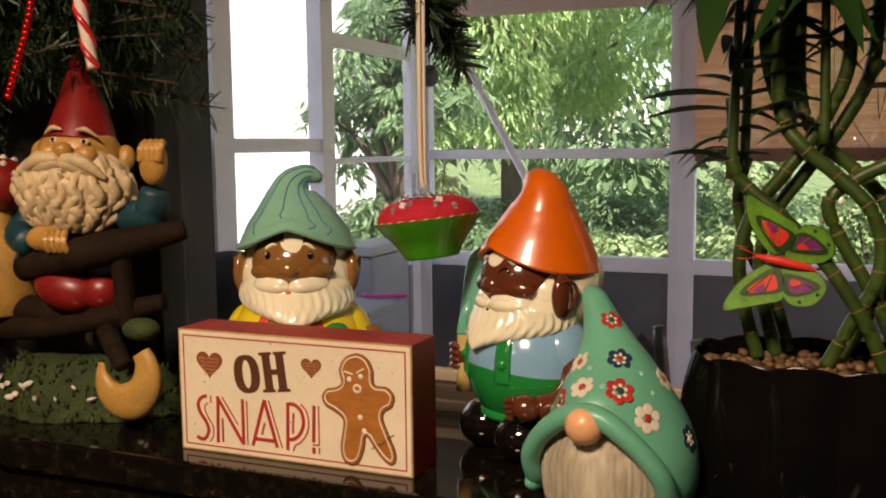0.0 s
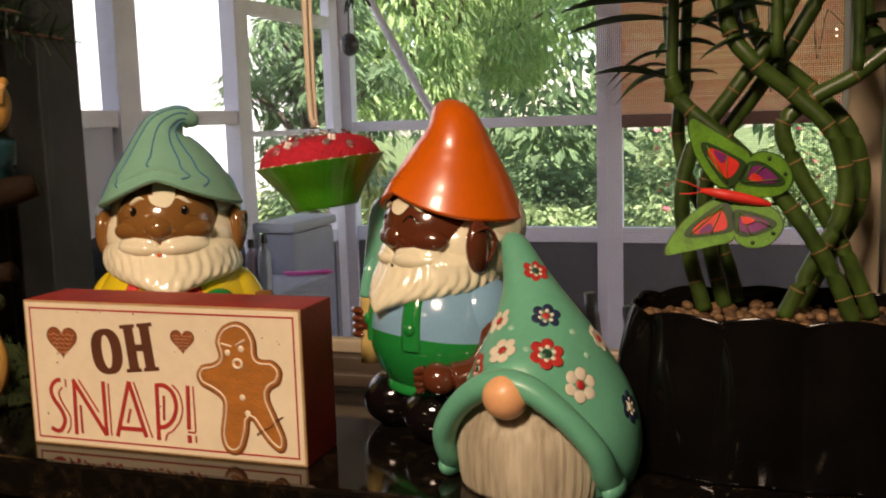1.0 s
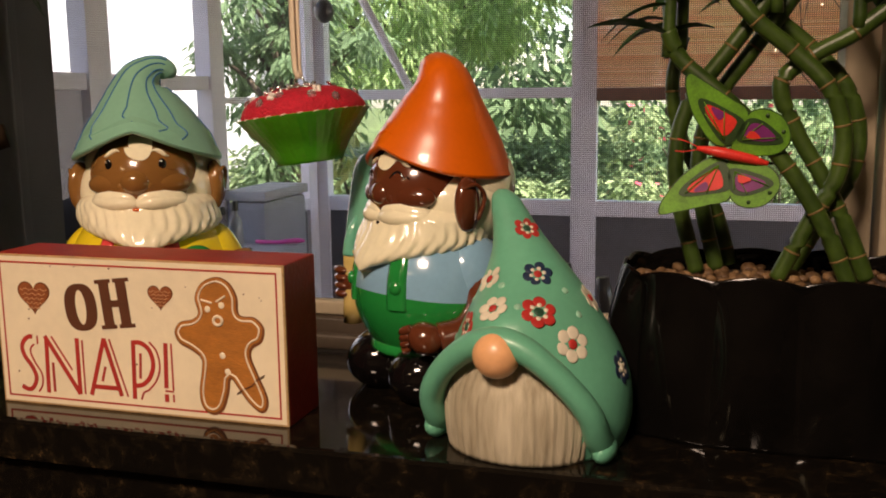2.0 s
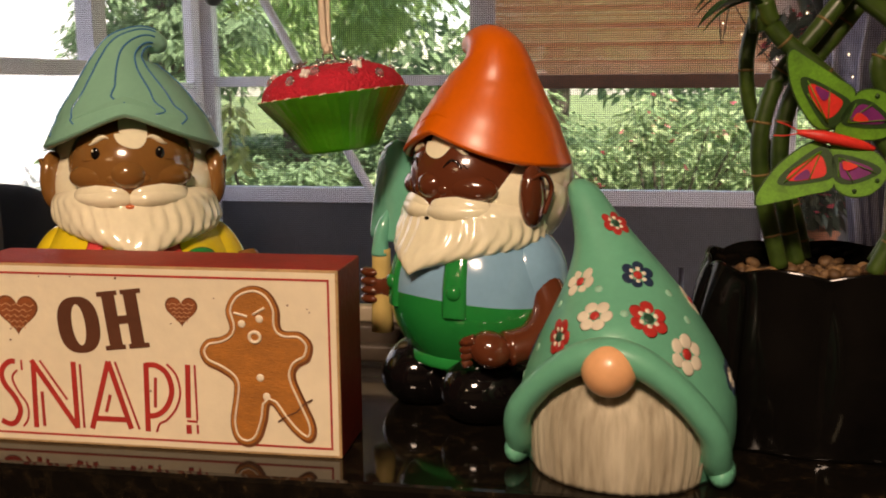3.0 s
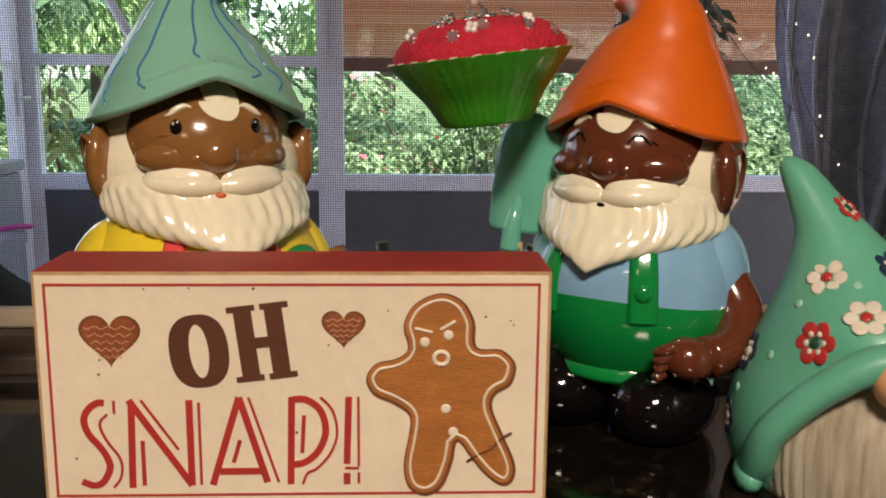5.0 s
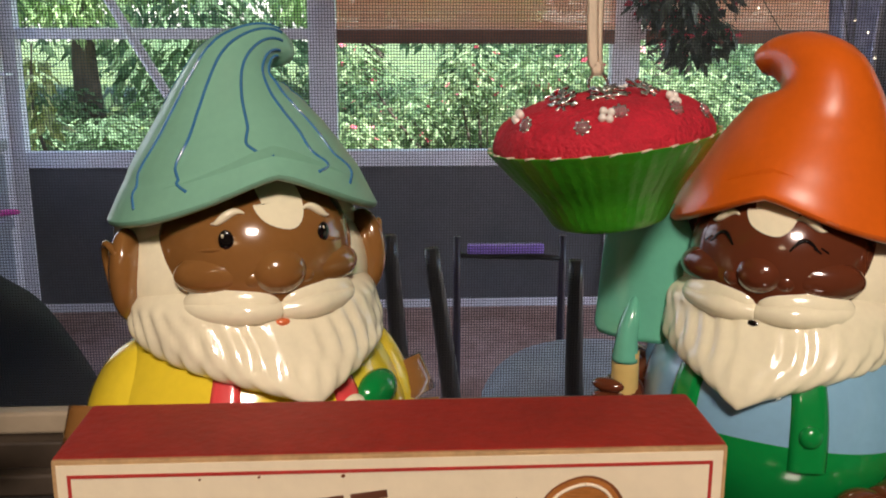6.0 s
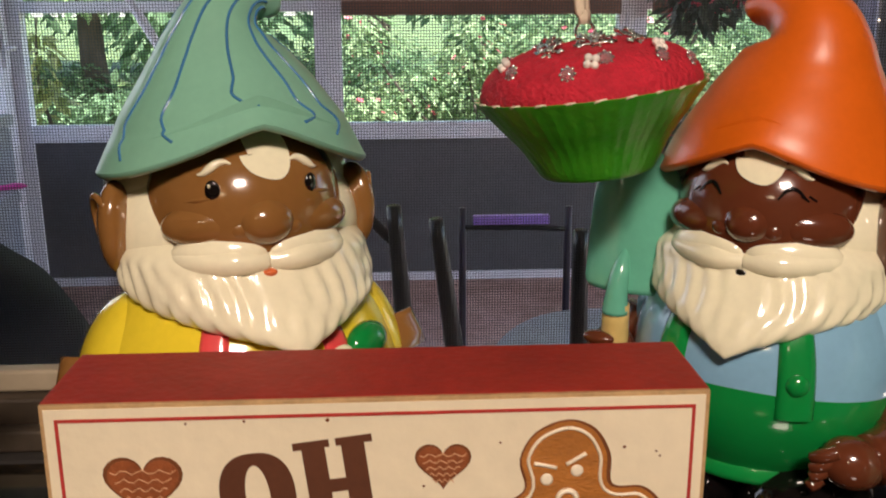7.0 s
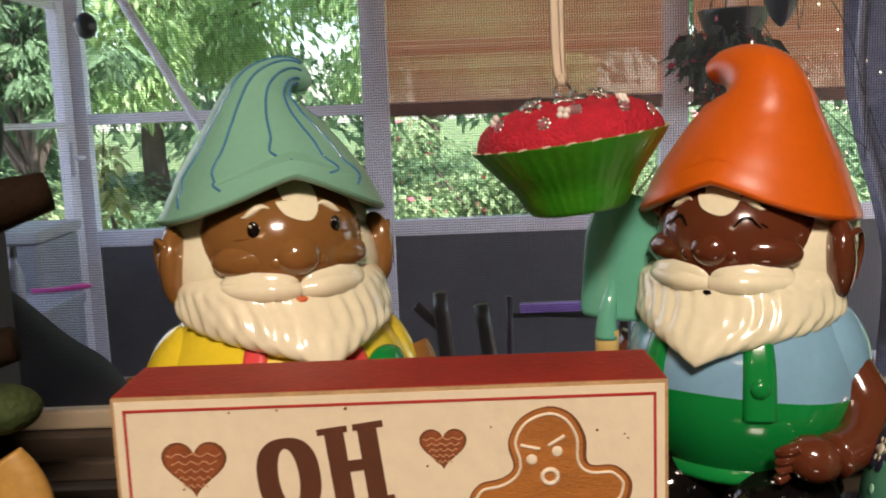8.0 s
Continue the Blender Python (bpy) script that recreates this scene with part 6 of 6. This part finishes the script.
# the violet light falling on this bar is put into its colour
part("top_bar", b2, mat("violet_lit_bar", (0.36, 0.22, 0.75), 0.35), stand, "bar with violet light in its colour")
b2 = bmesh.new()
tube(b2, [(-0.185, 3.0, 0.665), (0.115, 3.0, 0.655)], 0.008, n=8)
part("under_bar", b2, BLACK_METAL, stand)
stool = thing("round_seat", "round pale blue cushion seat on the porch floor", "pouf")
b2 = bmesh.new()
lathe(b2, [(0.10, 0.0), (0.24, 0.02), (0.30, 0.16), (0.29, 0.34), (0.22, 0.43), (0.08, 0.46), (0.005, 0.462)], 48, c=(0.14, 2.62, 0.036))
part("cushion", b2, mat("pale_blue_fabric", (0.34, 0.39, 0.45), 0.8, vary=0.2, scale=10, bump=0.4, bscale=160), stool)

grill = thing("covered_grill", "barbecue grill under a black fabric cover on the porch", "grill")
b2 = bmesh.new()


def folds(a, v):
    return 1 + 0.03 * math.sin(9 * a + 2 * v) * (1 - v)


lathe(b2, [(0.50, 0.0), (0.52, 0.30), (0.50, 0.50), (0.40, 0.71), (0.31, 0.80), (0.20, 0.92), (0.09, 1.00), (0.01, 1.02)], 72, 44, c=(-1.37, 2.0, 0.036), wob=folds)
part("cover", b2, mat("black_cover", (0.010, 0.0105, 0.015), 0.75, vary=0.2, scale=6, bump=0.3, bscale=30, spec=0.15), grill)
b2 = bmesh.new()
lathe(b2, [(0.505, 0.0), (0.512, 0.015), (0.514, 0.045), (0.506, 0.06)], 72, c=(-1.37, 2.0, 0.037), wob=folds)
part("hem", b2, mat("black_hem_tape", (0.010, 0.010, 0.013), 0.6), grill)

bench = thing("storage_bench", "grey plastic storage bench in the porch corner", "storage box")
b2 = bmesh.new()
box(b2, (-1.98, 2.97, 0.036), (-1.60, 3.44, 0.66), 0.02)
part("box", b2, GREY_PLASTIC, bench, smooth=False)
b2 = bmesh.new()
box(b2, (-2.0, 2.95, 0.662), (-1.575, 3.46, 0.70), 0.012)
part("lid", b2, GREY_PLASTIC, bench, smooth=False)
cooler = thing("plastic_bin", "grey plastic storage bin standing by the screen door", "bin")
b2 = bmesh.new()
box(b2, (-1.975, 3.62, 0.036), (-1.80, 4.02, 0.84), 0.03)
part("body", b2, GREY_PLASTIC, cooler, smooth=False)
b2 = bmesh.new()
box(b2, (-1.985, 3.61, 0.842), (-1.79, 4.03, 0.885), 0.015)
part("lid", b2, mat("pale_grey_plastic", (0.36, 0.37, 0.41), 0.5, vary=0.1, scale=8), cooler, smooth=False)
rng = random.Random(9)
for k, (x, h, c) in enumerate(((-1.78, 0.20, (0.20, 0.22, 0.30)), (-1.72, 0.24, (0.10, 0.12, 0.22)), (-1.67, 0.19, (0.38, 0.30, 0.38)), (-1.62, 0.21, (0.30, 0.32, 0.38)))):
    bo = thing("bottle", "small plastic spray bottle standing on the storage bench", "bottle", pose(x, 3.05, 0.701), group="porch bottles")
    b2 = bmesh.new()
    lathe(b2, [(0.018, 0.0), (0.024, 0.006), (0.024, h * 0.6), (0.010, h * 0.78), (0.009, h * 0.85)], 20)
    part("body", b2, mat("bottle_plastic_%d" % k, c, 0.25, vary=0.1, coat=0.3), bo)
    b2 = bmesh.new()
    lathe(b2, [(0.011, 0.0), (0.012, h * 0.02), (0.010, h * 0.15)], 16, c=(0, 0, h * 0.85))
    part("cap", b2, BLACK_METAL, bo)
tray = thing("pink_scoop", "pink plastic garden scoop lying on the storage bench", "garden tool")
b2 = bmesh.new()
tube(b2, [(-1.74, 3.42, 0.712), (-1.66, 3.42, 0.712), (-1.60, 3.44, 0.716)], [0.008, 0.008, 0.010], n=8)
blob(b2, (-1.585, 3.45, 0.716), (0.035, 0.020, 0.010), rot=(0, 0, 12))
part("scoop", b2, mat("pink_plastic", (0.62, 0.06, 0.34), 0.4), tray)

# hanging cloth just outside the window, with swirling folds
drape = thing("hanging_drape", "blue grey fabric drape with swirling folds hanging outside the window", "drape")
b2 = bmesh.new()


def cloth(u, v):
    z = 0.55 + 1.25 * v
    left = 0.168 + 0.035 * math.sin(5.2 * (z - 0.62)) - 0.10 * max(0, 0.95 - z) + 0.09 * max(0, z - 1.28)
    x = left + 0.36 * u
    w = 0.016 * math.sin(26 * u + 7.5 * math.sin(3.4 * z) + 2 * z) + 0.010 * math.sin(11 * u - 9 * z)
    return Vector((x, 1.50 + w + 0.05 * (u - 0.3) ** 2, z))


surface(b2, cloth, 90, 110, closed=False)
SWIRL = mat("lavender_braid", (0.62, 0.62, 0.80), 0.7, vary=0.2, scale=30)
surface(b2, lambda u, v: cloth(u, v) + Vector((0, 0.006, 0)), 90, 110, closed=False)
part("fabric", b2, mat("blue_grey_fabric", (0.30, 0.31, 0.52), 0.75, vary=0.3, scale=9, bump=0.3, bscale=250, color2=(0.55, 0.56, 0.78)), drape)
b2 = bmesh.new()
tube(b2, [(0.15, 1.51, 1.81), (0.80, 1.51, 1.81)], 0.012, n=10)
tube(b2, [(0.48, 1.51, 1.81), (0.48, 1.51, 2.419)], 0.004, n=6)
part("rail", b2, BLACK_METAL, drape)
for k, (u0, amp, ph) in enumerate(((0.05, 0.03, 0.0), (0.13, 0.07, 0.3), (0.19, 0.09, 0.5), (0.30, 0.10, 0.9), (0.47, 0.11, 1.3), (0.62, 0.08, 1.6))):
    b2 = bmesh.new()
    pts = []
    for q in range(40):
        v = 0.02 + 0.96 * q / 39
        pts.append(tuple(cloth(max(0.01, u0 + amp * math.sin(9.5 * v + ph)), v) + Vector((0, -0.004, 0))))
    tube(b2, pts, 0.0032 if k % 2 else 0.0048, n=6, steps=110)
    part("braid", b2, SWIRL, drape, "raised lavender braid")

# glints over and beside the drape, put in as glowing beads on added cords
GLINT = mat("warm_glint", (1.0, 0.80, 0.55), 0.3, vary=0.0, emit=0.8)
GLINT_CORD = mat("thin_clear_cord", (0.10, 0.09, 0.09), 0.4)
for n, (a, b, sag, count) in enumerate((((0.015, 1.470, 1.385), (0.165, 1.475, 1.195), -0.010, 7), ((0.070, 1.465, 1.420), (0.155, 1.470, 1.262), 0.014, 6),
                                        ((0.150, 1.455, 1.275), (0.262, 1.455, 1.115), -0.020, 4))):
    lights = thing("glint_string", "added cord of tiny glowing beads painting sunlit glints by the drape", "string light", group="porch string lights")
    run = [(a[0] + (b[0] - a[0]) * k + sag * math.sin(math.pi * k), a[1] + (b[1] - a[1]) * k, a[2] + (b[2] - a[2]) * k + 0.8 * sag * math.sin(math.pi * k)) for k in np.linspace(0, 1, 9)]
    b2 = bmesh.new()
    tube(b2, [(a[0], a[1], 2.419)] + run, 0.0007, n=4, steps=40)
    part("cord", b2, GLINT_CORD, lights)
    shared = None
    for k in range(count):
        p = Vector(spline(run, (k + 0.5) / count)) + Vector((0.022 * math.sin(5.1 * k + n), -0.002, 0.012 * math.cos(3.7 * k)))
        if shared is None:
            b2 = bmesh.new()
            blob(b2, (0, 0, 0), (0.0014, 0.0014, 0.0017), nu=8, nv=5)
            glint_bead = part("glint_bead", b2, GLINT, lights)
            shared = glint_bead.data
        else:
            glint_bead = new("glint_bead", shared)
            glint_bead.parent = lights
        glint_bead.location = p

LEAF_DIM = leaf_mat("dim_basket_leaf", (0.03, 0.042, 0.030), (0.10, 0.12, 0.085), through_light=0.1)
PETAL_PINK = leaf_mat("pink_petal", (0.45, 0.02, 0.05), (0.75, 0.12, 0.18), through_light=0.3)


def flower_clump(parent, c, r, n, seed):
    rng = random.Random(seed)
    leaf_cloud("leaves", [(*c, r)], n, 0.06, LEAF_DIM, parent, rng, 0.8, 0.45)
    leaf_cloud("blossoms", [(c[0], c[1], c[2], r * 1.05)], n // 5, 0.030, PETAL_PINK, parent, rng, 0.2, 0.9)


basket = thing("hanging_basket", "dark hanging basket of trailing red flowers under the porch ceiling", "hanging basket")
b2 = bmesh.new()
lathe(b2, [(0.03, 0.0), (0.08, 0.03), (0.11, 0.10), (0.115, 0.12)], 28, c=(0.60, 3.5, 1.42))
part("bowl", b2, BLACK_METAL, basket)
b2 = bmesh.new()
for k in range(3):
    a = 2.1 * k
    tube(b2, [(0.60 + 0.11 * math.cos(a), 3.5 + 0.11 * math.sin(a), 1.535), (0.60, 3.5, 1.90), (0.60, 3.5, 2.419)], 0.003, n=5)
part("chain", b2, BLACK_METAL, basket)
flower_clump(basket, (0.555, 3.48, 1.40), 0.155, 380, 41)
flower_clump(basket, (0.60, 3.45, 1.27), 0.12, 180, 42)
feeder = thing("bird_feeder", "dark bell shaped bird feeder hanging under the porch ceiling", "bird feeder")
b2 = bmesh.new()
lathe(b2, [(0.004, 0.0), (0.03, 0.03), (0.055, 0.10), (0.060, 0.16), (0.02, 0.20)], 24, c=(0.60, 3.05, 1.45))
part("bell", b2, mat("dark_feeder", (0.020, 0.022, 0.030), 0.35), feeder)
b2 = bmesh.new()
tube(b2, [(0.60, 3.05, 1.65), (0.60, 3.05, 2.419)], 0.003, n=5)
part("cord", b2, BLACK_METAL, feeder)
flowers = thing("flower_pot", "terracotta pot of red and yellow flowers on a porch stand", "flower pot")
b2 = bmesh.new()
lathe(b2, [(0.055, 0.0), (0.06, 0.005), (0.078, 0.12), (0.084, 0.125), (0.084, 0.145)], 28, c=(0.585, 3.5, 0.625))
part("pot", b2, mat("terracotta", (0.36, 0.13, 0.07), 0.8, vary=0.2, scale=20), flowers)
b2 = bmesh.new()
for dx in (-0.10, 0.10):
    for dy in (-0.10, 0.10):
        tube(b2, [(0.585 + dx, 3.5 + dy, 0.036), (0.585 + dx * 0.8, 3.5 + dy * 0.8, 0.60)], 0.008, n=6)
box(b2, (0.475, 3.39, 0.60), (0.695, 3.61, 0.624), 0.004)
part("stand", b2, BLACK_METAL, flowers)
flower_clump(flowers, (0.575, 3.5, 0.86), 0.11, 280, 43)
